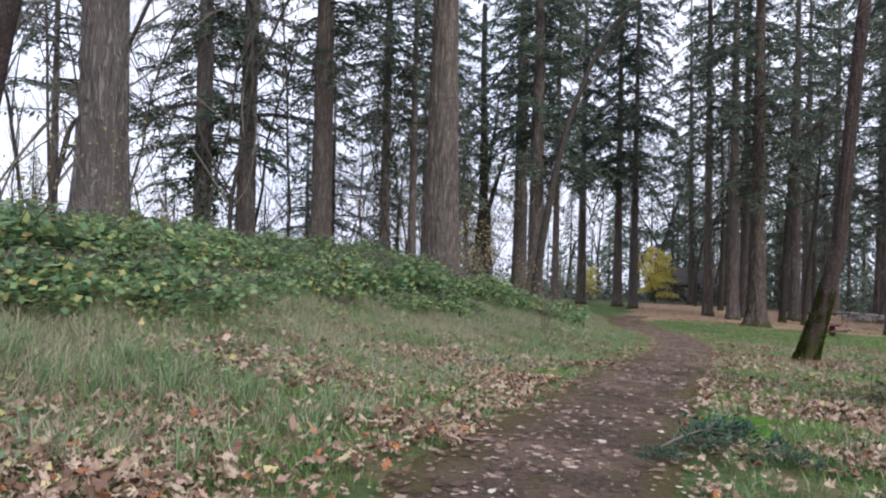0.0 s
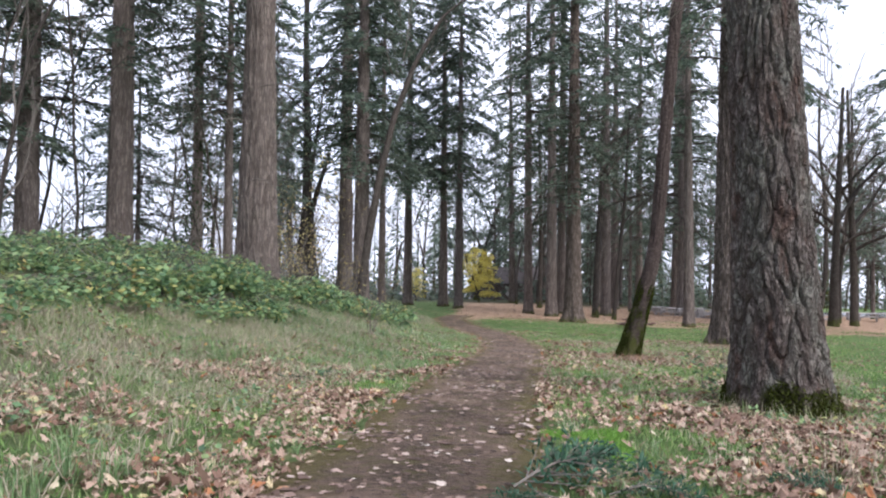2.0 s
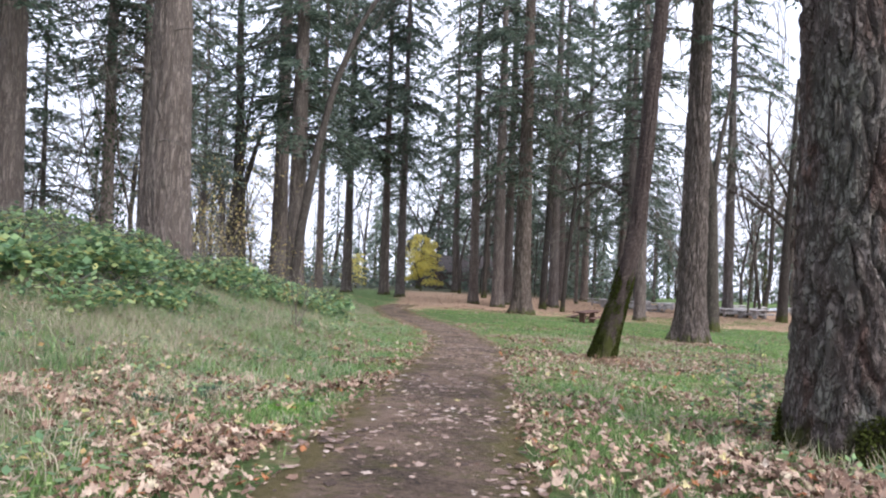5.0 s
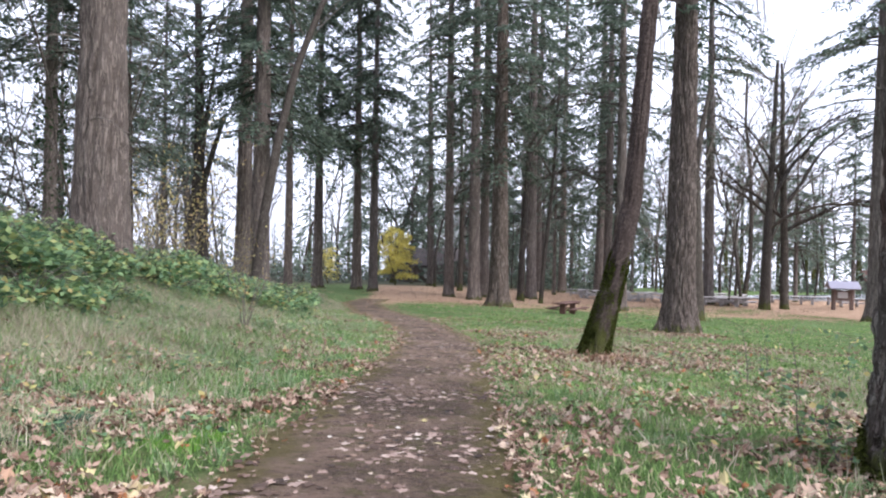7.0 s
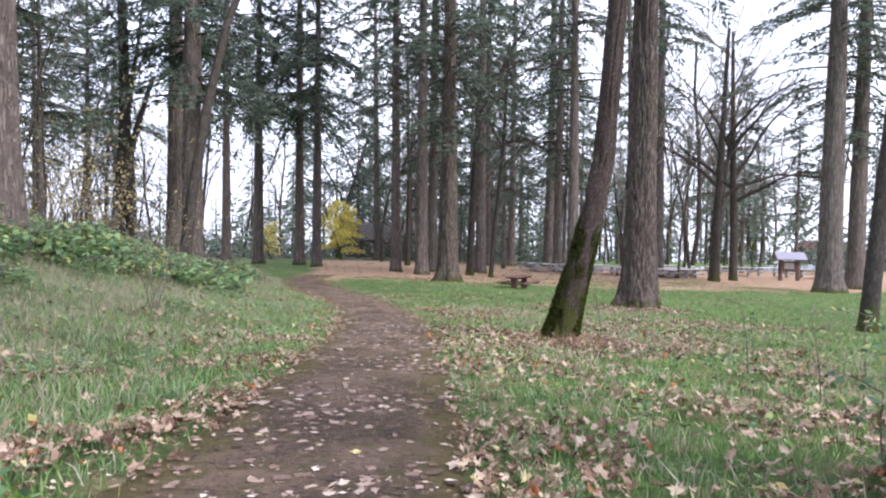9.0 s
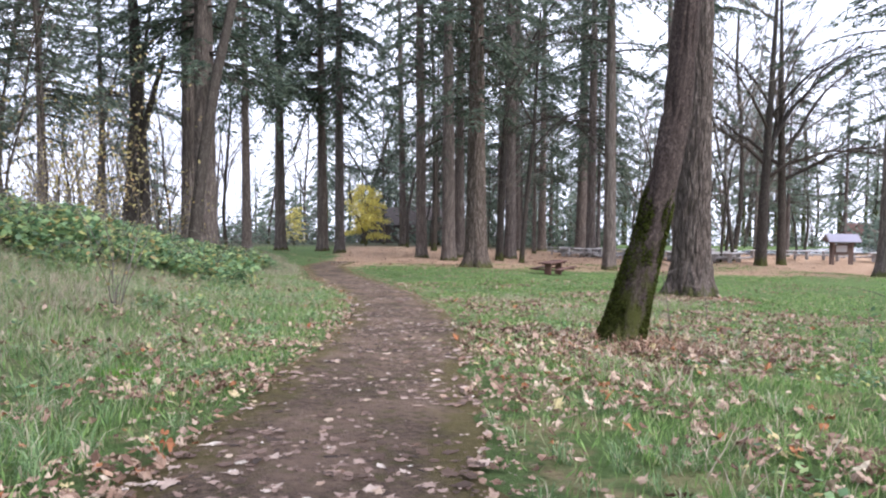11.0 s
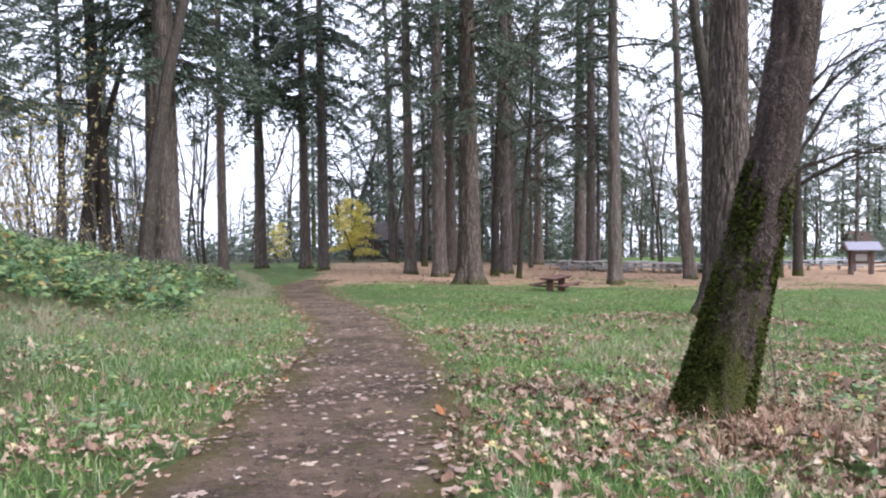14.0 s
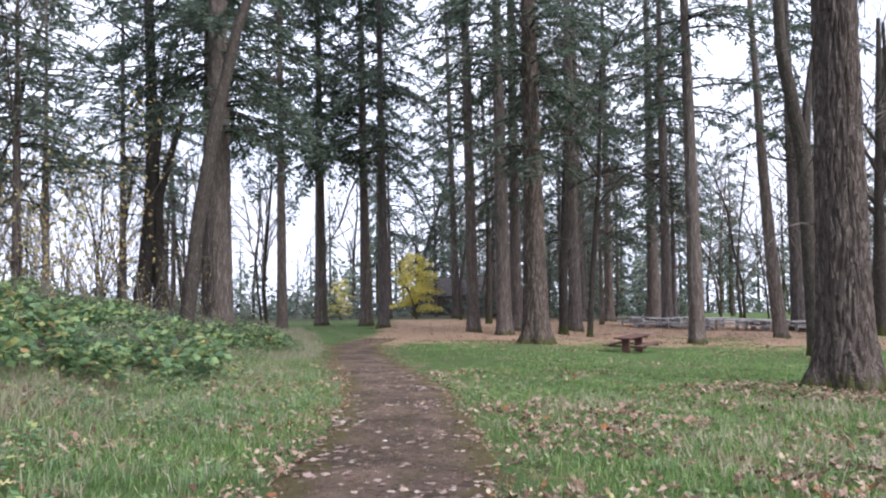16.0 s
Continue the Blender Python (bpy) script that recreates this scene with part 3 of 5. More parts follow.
CROWNS = [crown_mesh(spec, NEEDLES) for spec in [
    (11, 9.5, 33, 5.4, 140, 0.5, 0.4, 0.25), (12, 6.5, 31, 5.0, 135, 0.55, 0.4, 0.3), (13, 12.5, 33, 5.4, 125, 0.45, 0.4, 0.25),
    (14, 10.0, 32, 5.6, 185, 0.55, 0.44, 0.15)]]
YOUNG = [crown_mesh(spec, mat) for spec, mat in [
    ((21, 4.5, 20, 4.2, 110, 0.45, 0.38, 0.35), HEMLOCK), ((22, 6.5, 23, 4.2, 125, 0.4, 0.38, 0.35), HEMLOCK), ((23, 3.5, 17, 3.6, 100, 0.4, 0.36, 0.35), HEMLOCK)]]
BARE = []
for seed, height, radius, lean in [(31, 13, 0.1, 0.06), (32, 16, 0.15, -0.08), (33, 10, 0.05, 0.05), (34, 18, 0.2, 0.06), (35, 8, 0.035, -0.1)]:
    t, br = bare_branches(seed, height, radius, 4 if radius > 0.1 else 3, lean)
    BARE.append((solid("trunk", *t, DARK_BARK, True), solid("branches", *br, TWIGS)))


def twig_mesh(seed):
    r = np.random.default_rng(seed)
    L, q = r.uniform(0.7, 2.6), np.linspace(0, 1, 6)
    P = np.stack([L * q, 0.15 * L * np.sin(q * 2 + seed), L * (0.15 * q - 0.5 * q ** 2)], 1)
    out = [tube(P, np.linspace(0.022, 0.005, 6), 3)]
    for k in range(5):
        p = P[1 + k % 4]
        e = p + np.array([0.3, r.choice([-1, 1]) * 0.35, -0.1]) * r.uniform(0.4, 1.2)
        out.append(tube([p, (p + e) / 2 + [0, 0, 0.04], e], [0.009, 0.007, 0.003], 3))
    return solid("dead_twig", *merged(out), TWIGS)


TWIG = [twig_mesh(k) for k in range(90, 96)]


def stub_twigs(seed, radius, low, high, count, tree):
    """Short dead twigs that stand out from a bare fir trunk."""
    r = np.random.default_rng(seed)
    for k in range(count):
        a, h = r.uniform(0, 360), r.uniform(low, high)
        q = radius * 0.75
        part("dead_twig", TWIG[int(r.integers(6))], tree, m=pose(q * math.cos(radians(a)), q * math.sin(radians(a)), h, 0, 0, a))


def fir(x, y, dia, label, crown=0, lean=(0.0, 0.0), mat=None, sides=48, rings=64, furrow=0.08, height=33.0, stubs=10, group="tall firs", flare=0.55, freq=5.0, seed=None, run=0.16, swell=0.12, swell_len=1.5, edge=2.2):
    seed = int(abs(x * 131 + y * 17)) if seed is None else seed
    tall = 1.4 if y > 55 else 1.0
    height = height * tall
    tree = new("fir_tree")
    tree.location = (x, y, on_land(x, y, 0.12))
    line = [(0, 0, 0), (lean[0] * height * 0.5, lean[1] * height * 0.5, height * 0.5), (lean[0] * height, lean[1] * height, height)]
    part("trunk", trunk_mesh("trunk", line, dia / 2, mat or FIR_BARK, seed, sides, rings, furrow, freq, flare, 0.22 if tall == 1.0 else 0.06, run, swell, swell_len, edge), tree)
    if crown is not None:
        turn = pose(lean[0] * 20, lean[1] * 20, 0, 0, 0, seed * 37 % 360) @ Matrix.Diagonal((1.1, 1.1, tall, 1))
        part("crown", CROWNS[crown], tree, "dark green drooping needles", m=turn)
    if stubs:
        stub_twigs(seed, dia / 2, 3.0, 15.0, stubs, tree)
    return tagged(tree, label, "tree", group)


# the great fir close to the path, and the others met on the way
great = fir(7.55, 10.92, 1.05, "huge fir with deeply furrowed grey bark and mossy foot", 2, (-0.05, 0.012), PLATE_BARK, 260, 380, 0.15, stubs=0, freq=7.5, flare=0.22, run=0.24, swell=0.34, swell_len=2.0, edge=3.4)
lawn_fir = fir(20.9, 31.7, 1.15, "thick straight fir with furrowed grey-brown bark", 2, (0.004, 0), SPLIT_BARK, 150, 170, 0.14, stubs=6, freq=8.0, flare=0.8, swell=0.3, swell_len=1.8)
fir(22.15, 52.5, 1.2, "thick fir with plated grey-brown bark and spreading foot", 0, (-0.004, 0), SPLIT_BARK, 90, 100, 0.15, freq=7.0, flare=0.95)
PLAIN_FIR = "tall straight fir trunk with grey-brown bark"
for x, y, dia, crown, lean in [
        (14.8, 81.9, 1.0, 3, (0.0, 0)), (18.3, 79.2, 0.95, 3, (-0.005, 0)), (18.7, 74.0, 0.85, 3, (0.0, 0)),
        (22.9, 64.5, 0.85, 0, (-0.01, 0)), (24.0, 61.6, 0.98, 2, (-0.006, 0)), (26.7, 66.0, 0.9, 1, (0, 0)),
        (30.4, 64.1, 0.92, 0, (-0.006, 0)), (31.3, 51.6, 0.8, 2, (-0.012, 0)), (48.2, 81.6, 1.3, 1, (0, 0)),
        (31.6, 95.0, 0.9, 0, (-0.02, 0)), (43.2, 40.9, 1.5, 2, (0.004, 0)), (48.3, 42.9, 1.2, 0, (0.006, 0)), 
        (46.0, 60.1, 0.95, 0, (-0.01, 0)), (41.0, 68.7, 0.9, 1, (0, 0)), (42.8, 81.0, 0.85, 0, (0, 0)), (39.4, 80.6, 1.0, 2, (0, 0))]:
    fir(x, y, dia, PLAIN_FIR, crown, lean)
for x, y, dia, crown, lean in [(-8.2, 17.0, 1.15, 2, (0.004, 0)), (-0.4, 30.1, 1.4, 2, (0.003, 0)), (-6.8, 38.0, 1.15, 0, (0, 0)), (-11.4, 40.0, 1.1, 1, (0.008, 0)),
                               (-13.1, 38.0, 0.95, 1, (0, 0)), (6.0, 63.0, 1.3, 3, (0.0, 0)), (6.4, 54.6, 1.25, 3, (0.0, 0)), 
                               (11.0, 76.0, 0.75, 3, (0, 0)), (-2.4, 45.0, 0.5, 0, (0, 0)), (-4.2, 46.0, 0.65, 0, (0, 0))]:
    fir(x, y, dia, "tall fir trunk rising from the bramble bank", crown, lean, furrow=0.15, freq=5.0, sides=72, rings=90)


def arching_limb(seed, start, turn, length, up, droop, radius):
    """A dark limb that rises, arches over and hangs at its end, with thin twigs all along."""
    r = np.random.default_rng(seed)
    d = np.array([math.cos(radians(turn)), math.sin(radians(turn)), 0.0])
    side = np.array([-d[1], d[0], 0.0])
    q = np.linspace(0, 1, 10)
    P = np.array(start) + d * (length * q)[:, None] + np.array([0, 0, 1.0]) * (length * (up * q - droop * q ** 2.2))[:, None]
    P[1:] += np.cumsum(r.normal(size=(9, 3)) * 0.012 * length, 0)
    out = [tube(P, np.linspace(radius, radius * 0.2, 10), 6)]
    for k in range(int(length * 4)):
        f = r.uniform(0.15, 1)
        p = np.array([np.interp(f, q, P[:, c]) for c in range(3)])
        L = length * r.uniform(0.1, 0.32) * (1.2 - 0.5 * f)
        v = d * r.uniform(0.3, 1.0) + side * r.normal() * 0.7 + np.array([0, 0, r.uniform(-0.3, 0.9)])
        v /= np.linalg.norm(v)
        m = p + v * L * 0.5 + r.normal(size=3) * 0.06 * L
        e = p + v * L + np.array([0, 0, 0.15 * L]) + r.normal(size=3) * 0.1 * L
        out.append(tube([p, m, e], [radius * 0.28, radius * 0.2, radius * 0.08], 3))
        for _ in range(3):
            g = m + (e - m) * r.uniform(0, 1)
            out.append(tube([g, g + (v * 0.6 + r.normal(size=3) * 0.5) * L * 0.4], [radius * 0.1, radius * 0.05], 3))
    return solid("limb", *merged(out), DARK_BARK)


def bent_tree(x, y, line, dia, mat, label, name="maple_tree", seed=1, top=0.35, furrow=0.05, sides=36, rings=80, branch=None, limbs=(), swell=0.0, swell_len=1.5):
    tree = new(name)
    tree.location = (x, y, on_land(x, y, 0.1))
    part("trunk", trunk_mesh("trunk", line, dia / 2, mat, seed, sides, rings, furrow, 6.0, 0.45, top, 0.16, swell, swell_len), tree)
    for k, spec in enumerate(limbs):
        part("limb", arching_limb(seed * 10 + k, *spec), tree, "dark mossy arching limb")
    if branch:
        for k, (f, s, turn) in enumerate(branch):
            seg = np.array(line, float)
            h = f * (len(seg) - 1)
            i = min(int(h), len(seg) - 2)
            p = seg[i] + (seg[i + 1] - seg[i]) * (h - i)
            part("branch", BARE[k % len(BARE)][1], tree, "leafless grey-brown branch", pose(*p, 18, 12 * (k % 3 - 1), turn) @ Matrix.Scale(s, 4) @ Matrix.Translation((0, 0, -3)))
    return tagged(tree, label, "tree")


def moss_on(tree, line, radius, low, high, n, seed, size=0.05, thin=0.0, spare=0.1, foot=0.28, swell=0.0, swell_len=1.5):
    """Soft clumps of moss standing on the lower bark of a trunk."""
    r = np.random.default_rng(seed)
    line = np.asarray(line, float)
    h = low + (high - low) * r.uniform(0, 1, n) ** 1.25
    a = r.uniform(0, 6.283, n)
    patch = np.sin(a * 3 + h * 2.2) + np.sin(h * 5.0 + a) + 0.6 * np.sin(a * 7 - h * 3)
    ok = patch + r.normal(size=n) * 0.5 > spare + 3.6 * ((h - low) / (high - low)) ** 2.5
    h, a = h[ok], a[ok]
    cx, cy = np.interp(h, line[:, 2], line[:, 0]), np.interp(h, line[:, 2], line[:, 1])
    q = radius * (1 + foot * np.exp(-h / 0.4)) * (1 + swell * np.exp(-h / swell_len)) * (1 - thin * h) - 0.006
    out = np.stack([np.cos(a), np.sin(a), np.zeros(len(a))], 1)
    c = np.stack([cx, cy, h], 1) + out * np.asarray(q)[:, None]
    ax = out * 0.35 + r.normal(size=out.shape) * 0.5 + [0, 0, -0.45]
    m = len(c)
    ob = part("moss", solid("moss", *blades(c, size * r.uniform(0.5, 1.3, m), size * 0.6 * r.uniform(0.5, 1.2, m), ax, r, 0.3), MOSS), tree, "dark olive moss clumps")
    ob["kind"] = "stuff"


moss_on(great, [(0, 0, 0), (-0.25, 0.06, 5)], 0.585, 0.02, 0.75, 22000, 402, 0.05, 0.0, -0.8, 0.13, 0.34, 2.0)
moss_on(lawn_fir, [(0, 0, 0), (0.02, 0, 5)], 0.575, 0.02, 0.9, 9000, 403, 0.06, 0.0, 0.0, 0.4, 0.3, 1.8)
LEAN_LINE = [(0, 0, 0), (0.2, -0.06, 0.8), (0.43, -0.12, 1.7), (0.64, -0.19, 2.6), (0.82, -0.2, 3.5), (0.97, -0.2, 5.2), (1.12, -0.2, 7.2), (1.32, -0.2, 9.3), (1.6, -0.2, 12), (1.9, -0.2, 16)]
lean = bent_tree(10.0, 20.5, LEAN_LINE, 0.43, MOSSY_BARK,
          "leaning maple trunk with green moss over its foot", seed=8, furrow=0.16, sides=96, rings=200, top=0.5, swell=0.55, swell_len=1.4, branch=[(0.75, 0.5, 30), (0.85, 0.55, 160), (0.95, 0.5, 280)])
moss_on(lean, LEAN_LINE, 0.215, 0.03, 2.4, 42000, 401, 0.045, 0.02, -1.9, 0.2, 0.55, 1.4)
bent_tree(-6.3, 9.0, [(0, 0, 0), (0.3, 0, 1.5), (0.8, 0, 4), (1.5, 0, 8), (2.0, 0, 13)], 0.5, MOSSY_BARK, "dark leaning trunk with pale mossy bark", seed=18, branch=[(0.7, 0.5, 30), (0.9, 0.5, 200)])
bent_tree(5.2, 45.2, [(0, 0, 0), (0.45, 0, 4), (1.1, 0, 8), (2.0, 0, 12), (3.3, 0, 15.5), (5.0, 0, 18.5), (8, 0, 21)], 0.56, DARK_BARK,
          "dark crooked trunk arching out over the path", seed=9, furrow=0.1, top=0.3, branch=[(0.6, 0.7, 40), (0.8, 0.6, 200)])
bent_tree(21.4, 22.6, [(0, 0, 0), (0.2, 0, 2), (0.7, 0, 6), (1.2, 0, 11), (1.4, 0, 16)], 0.5, DARK_BARK, "dark leaning broadleaved trunk on the lawn", seed=10, branch=[(0.6, 0.6, 10), (0.8, 0.6, 130), (0.9, 0.5, 250)])
bent_tree(30.5, 42.4, [(0, 0, 0), (-0.2, 0, 4), (-0.4, 0, 8.5), (-1.4, 0, 13), (-1.6, 0, 20)], 0.8, DARK_BARK, "dark mossy forked trunk beside a thick fir", seed=12, limbs=[((-0.4, 0, 8.3), 20, 2.2, 4.0, 0.4, 0.22)], branch=[(0.45, 0.8, 75), (0.7, 0.6, 200)])
bent_tree(38.7, 53.6, [(0, 0, 0), (-0.4, 0, 3), (-0.9, 0, 9), (-1.6, 0, 22)], 0.8, FIR_BARK, "slightly leaning grey fir trunk", "fir_tree", 13)
bent_tree(27.9, 61.0, [(0, 0, 0), (0.1, 0, 4), (0.5, 0, 12), (0.7, 0, 22)], 0.62, DARK_BARK, "dark slender maple trunk with arching limbs beside a thick fir", seed=14, limbs=[((0.4, 0, 9.5), -20, 7.5, 0.75, 0.85, 0.13), ((0.5, 0, 11.5), 10, 6.5, 1.6, 0.7, 0.11), ((0.5, 0, 12.5), -60, 6.0, 1.9, 0.6, 0.1), ((0.5, 0, 13.5), 150, 6.0, 1.7, 0.7, 0.1), ((0.6, 0, 15), -10, 8.0, 0.9, 0.8, 0.11)], branch=[(0.35, 0.7, 90), (0.5, 0.8, 250), (0.7, 0.8, 0)])
bent_tree(28.2, 58.0, [(0, 0, 0), (0.3, 0, 4), (0.9, 0, 10), (1.3, 0, 18)], 0.38, DARK_BARK, "thin dark leaning trunk", seed=15, limbs=[((0.7, 0, 8), 0, 5, 1.5, 0.9, 0.08), ((0.9, 0, 10), 170, 5, 1.8, 0.9, 0.08)], branch=[(0.5, 0.7, 0), (0.8, 0.7, 120)])
bent_tree(31.3, 112.0, [(0, 0, 0), (0.6, 0, 6), (2.6, 0, 12), (5.0, 0, 20)], 0.9, DARK_BARK, "dark curving bare trunk beside yellow maple", seed=16, limbs=[((1.5, 0, 9), 0, 10, 1.4, 0.4, 0.2), ((1.0, 0, 7.5), 175, 8, 1.9, 0.6, 0.18), ((2.4, 0, 11.5), 190, 7, 2.2, 0.5, 0.16)], branch=[(0.4, 1.1, 0), (0.6, 1.2, 90), (0.8, 1.0, 200)])
bent_tree(28.7, 77.0, [(0, 0, 0), (0.1, 0, 8), (-0.3, 0, 22)], 0.55, DARK_BARK, "slender dark trunk among firs", seed=17, branch=[(0.5, 0.9, 0), (0.8, 0.9, 120)])


FORKED = [(-0.6, 0.18, 0), (-0.15, 0.05, 3.9), (0.15, -0.05, 8), (0.1, -0.03, 13.5), (-0.1, 0, 20), (-0.1, 0, 25)]
forked = bent_tree(2.6, 62.0, FORKED, 0.9, DARK_BARK, "dark forked broadleaved trunk behind the brambles", seed=19, furrow=0.1, top=0.4,
                   branch=[(0.6, 0.7, 20), (0.8, 0.7, 210)], limbs=[((0.35, -0.1, 9.5), -17, 1.2, 7.5, 0.0, 0.2), ((0.1, 0, 15), 160, 4.5, 1.2, 0.4, 0.1), ((0, 0, 17), -20, 4.5, 1.4, 0.4, 0.1)])
part("second_trunk", trunk_mesh("second_trunk", [(0.55, -0.17, 0), (0.5, -0.15, 4.2), (0.45, -0.13, 7), (1.2, -0.36, 9.8), (1.85, -0.55, 12)], 0.4, DARK_BARK, 20, 24, 50, 0.1, 6.0, 0.4, 0.3), forked)

for k, (x, y, dia) in enumerate([(45.3, 52.7, 0.8), (47.6, 53.0, 0.68)]):
    e = 0.5 - k
    bent_tree(x, y, [(0, 0, 0), (0.1 * e, 0, 4), (0.5 * e, 0, 8), (1.0 * e, 0, 13), (1.6 * e, 0, 20)], dia, DARK_BARK, "dark leafless maple with arching limbs on the lawn", seed=22 + k, furrow=0.08, top=0.25,
              branch=[(0.75, 0.7, 40), (0.9, 0.7, 200)], limbs=[((0.3 * e, 0, 6.5), -35, 8, 0.75, 0.5, 0.17), ((0.4 * e, 0, 7.5), 150, 7, 1.1, 0.5, 0.16), ((0.5 * e, 0, 8.5), -10, 6.5, 1.5, 0.4, 0.16),
                                                               ((0.7 * e, 0, 10), 190, 6, 1.3, 0.5, 0.13), ((0.8 * e, 0, 11), -60, 6.5, 1.2, 0.5, 0.13), ((1.0 * e, 0, 13), 20, 5, 1.6, 0.4, 0.11)])


def bare_tree(k, x, y, scale, turn, label="leafless grey-brown broadleaved tree", group="bare trees"):
    tree = new("bare_tree")
    tree.matrix_basis = pose(x, y, on_land(x, y, 0.05), 0, 0, turn) @ Matrix.Scale(scale, 4)
    part("trunk", BARE[k][0], tree)
    part("crown", BARE[k][1], tree, "leafless twiggy crown")
    return tagged(tree, label, "tree", group)


for k, x, y, s, turn in [(1, 49.3, 59.6, 1.1, 80), (0, 46.5, 58.1, 1.1, 250), (0, 54.2, 75.6, 1.4, 0), (3, 55.0, 65.7, 1.3, 60),
                         (1, 49.7, 61.0, 1.0, 200), (3, 49.6, 56.9, 1.1, 300), (0, -15, 24, 1.0, 60), (1, -17, 30, 1.0, 10), (2, -12, 22, 1.2, 200), (0, -20, 34, 1.1, 130), (3, -24, 38, 1.0, 300), (2, -13, 28, 1.2, 90), (4, -10.5, 21, 1.2, 0), (0, 5, 86, 1.3, 0), (1, -4, 58, 1.2, 77)]:
    bare_tree(k, x, y, s, turn)
rng = np.random.default_rng(40)
for _ in range(46):  # thin leafless growth along the far side of the bank
    y = rng.uniform(24, 88)
    x = float(np.interp(min(y, 53), PATH_Y, PATH_X)) - rng.uniform(11, 30)
    bare_tree(int(rng.choice([0, 2, 4, 4, 2])), x, y, rng.uniform(0.8, 1.3), rng.uniform(0, 360), "thin leafless sapling behind the bramble bank", "saplings")
for _ in range(26):
    a = rng.uniform(0, 1)
    bare_tree(int(rng.choice([0, 1, 3])), 50 + 70 * rng.uniform(0, 1), 40 + 75 * a, rng.uniform(0.9, 1.4), rng.uniform(0, 360), "leafless tree beyond the lawn", "bare trees")


for _ in range(70):  # slender bare growth behind the clearing
    a, dist = math.radians(rng.uniform(-12, 62)), rng.uniform(74, 118)
    x, y = 8 + dist * math.sin(a), 15 + dist * math.cos(a)
    if math.hypot(x - 25.5, y - 96) < 7 or 34 < math.degrees(a) < 42:
        continue
    bare_tree(int(rng.choice([0, 1, 2, 3, 4])), x, y, rng.uniform(0.8, 1.4), rng.uniform(0, 360), "slender leafless tree at the wood's edge", "bare trees")


def conifer(k, x, y, scale, turn, dia=0.4):
    tree = new("young_conifer")
    tree.matrix_basis = pose(x, y, on_land(x, y, 0.1), 0, 0, turn) @ Matrix.Scale(scale, 4)
    part("trunk", CONIFER_TRUNK[k], tree)
    part("crown", YOUNG[k], tree, "drooping green needles")
    return tagged(tree, "conifer with drooping green boughs", "tree", "young conifers")


CONIFER_TRUNK = [trunk_mesh("trunk", [(0, 0, 0), (0, 0, h / 2), (0, 0, h)], 0.2, FIR_BARK, 77, 12, 24, 0.04, top=0.04) for h in (20.2, 23.2, 17.2)]
for k, x, y, s, turn in [(1, -2.3, 60, 1.0, 30), (2, -5.8, 60, 1.1, 70), (1, 0.2, 70, 1.3, 10), (2, -1.0, 49, 1.0, 25), (1, -21, 38, 1.3, 40), (0, -16, 46, 1.3, 200), (0, -9, 55, 1.0, 80), 
                         (0, 36, 92, 1.3, 30), (1, 41, 88, 1.2, 77), (0, 46, 92, 1.3, 222), (2, 52, 95, 1.4, 20), (0, 57, 88, 1.2, 95), (1, 38, 74, 1.0, 5), (0, 60, 64, 1.1, 60),
                         (1, 26, 104, 1.3, 48), (2, -12, 60, 1.0, 100), 
                         (0, 33, 108, 1.3, 90), (1, 38, 100, 1.3, 200), (1, 44, 104, 1.3, 250), (0, 50, 106, 1.3, 20), (0, 2, 92, 1.2, 240), (1, 44, 72, 1.1, 15), (2, 70, 66, 1.2, 45), (0, 66, 92, 1.2, 5), (1, 74, 82, 1.2, 120)]:
    conifer(k, x, y, s, turn)

# distant woods all round, one mass of trunks and boughs
rng = np.random.default_rng(50)


def far_conifer(h, r):
    cs, ax, ln, wd = [], [], [], []
    n = 380
    f = r.uniform(0, 1, n) ** 0.8
    a = r.uniform(0, 6.283, n)
    L = (1 - f) * 0.2 * h * r.uniform(0.5, 1.1, n) + 0.6
    out = np.stack([np.cos(a), np.sin(a), -0.35 - 0.3 * r.uniform(0, 1, n)], 1)
    c = np.stack([np.zeros(n), np.zeros(n), h * (0.3 + 0.7 * f)], 1)
    start = r.uniform(0, 0.6, n) * L
    return blades(c + out * start[:, None], L * 0.5, L * 0.13, out + r.normal(size=(n, 3)) * 0.3, r, 1.0)


trunks, crowns = [], []
for _ in range(600):
    a, dist = rng.uniform(0, 2 * np.pi), rng.uniform(95, 200)
    x, y = 15 + dist * math.sin(a), 40 + dist * math.cos(a)
    if (-130 < x < 24 and y > 20 and rng.uniform() < 0.75) or (45 < x < 110 and 35 < y < 80):
        continue
    h = rng.uniform(16, 30)
    z = on_land(x, y)
    v, f = far_conifer(h, rng)
    crowns.append((v + [x, y, z], f))
    trunks.append(tube([(x, y, z - 0.5), (x, y, z + h * 0.97)], [0.4, 0.05], 5))
far = tagged(new("far_woods"), "distant grey-green conifer woods", "woods", kind="stuff")
part("trunk", solid("trunk", *merged(trunks), DARK_BARK), far)["kind"] = "stuff"
part("crown", solid("crown", *merged(crowns), HEMLOCK), far)["kind"] = "stuff"


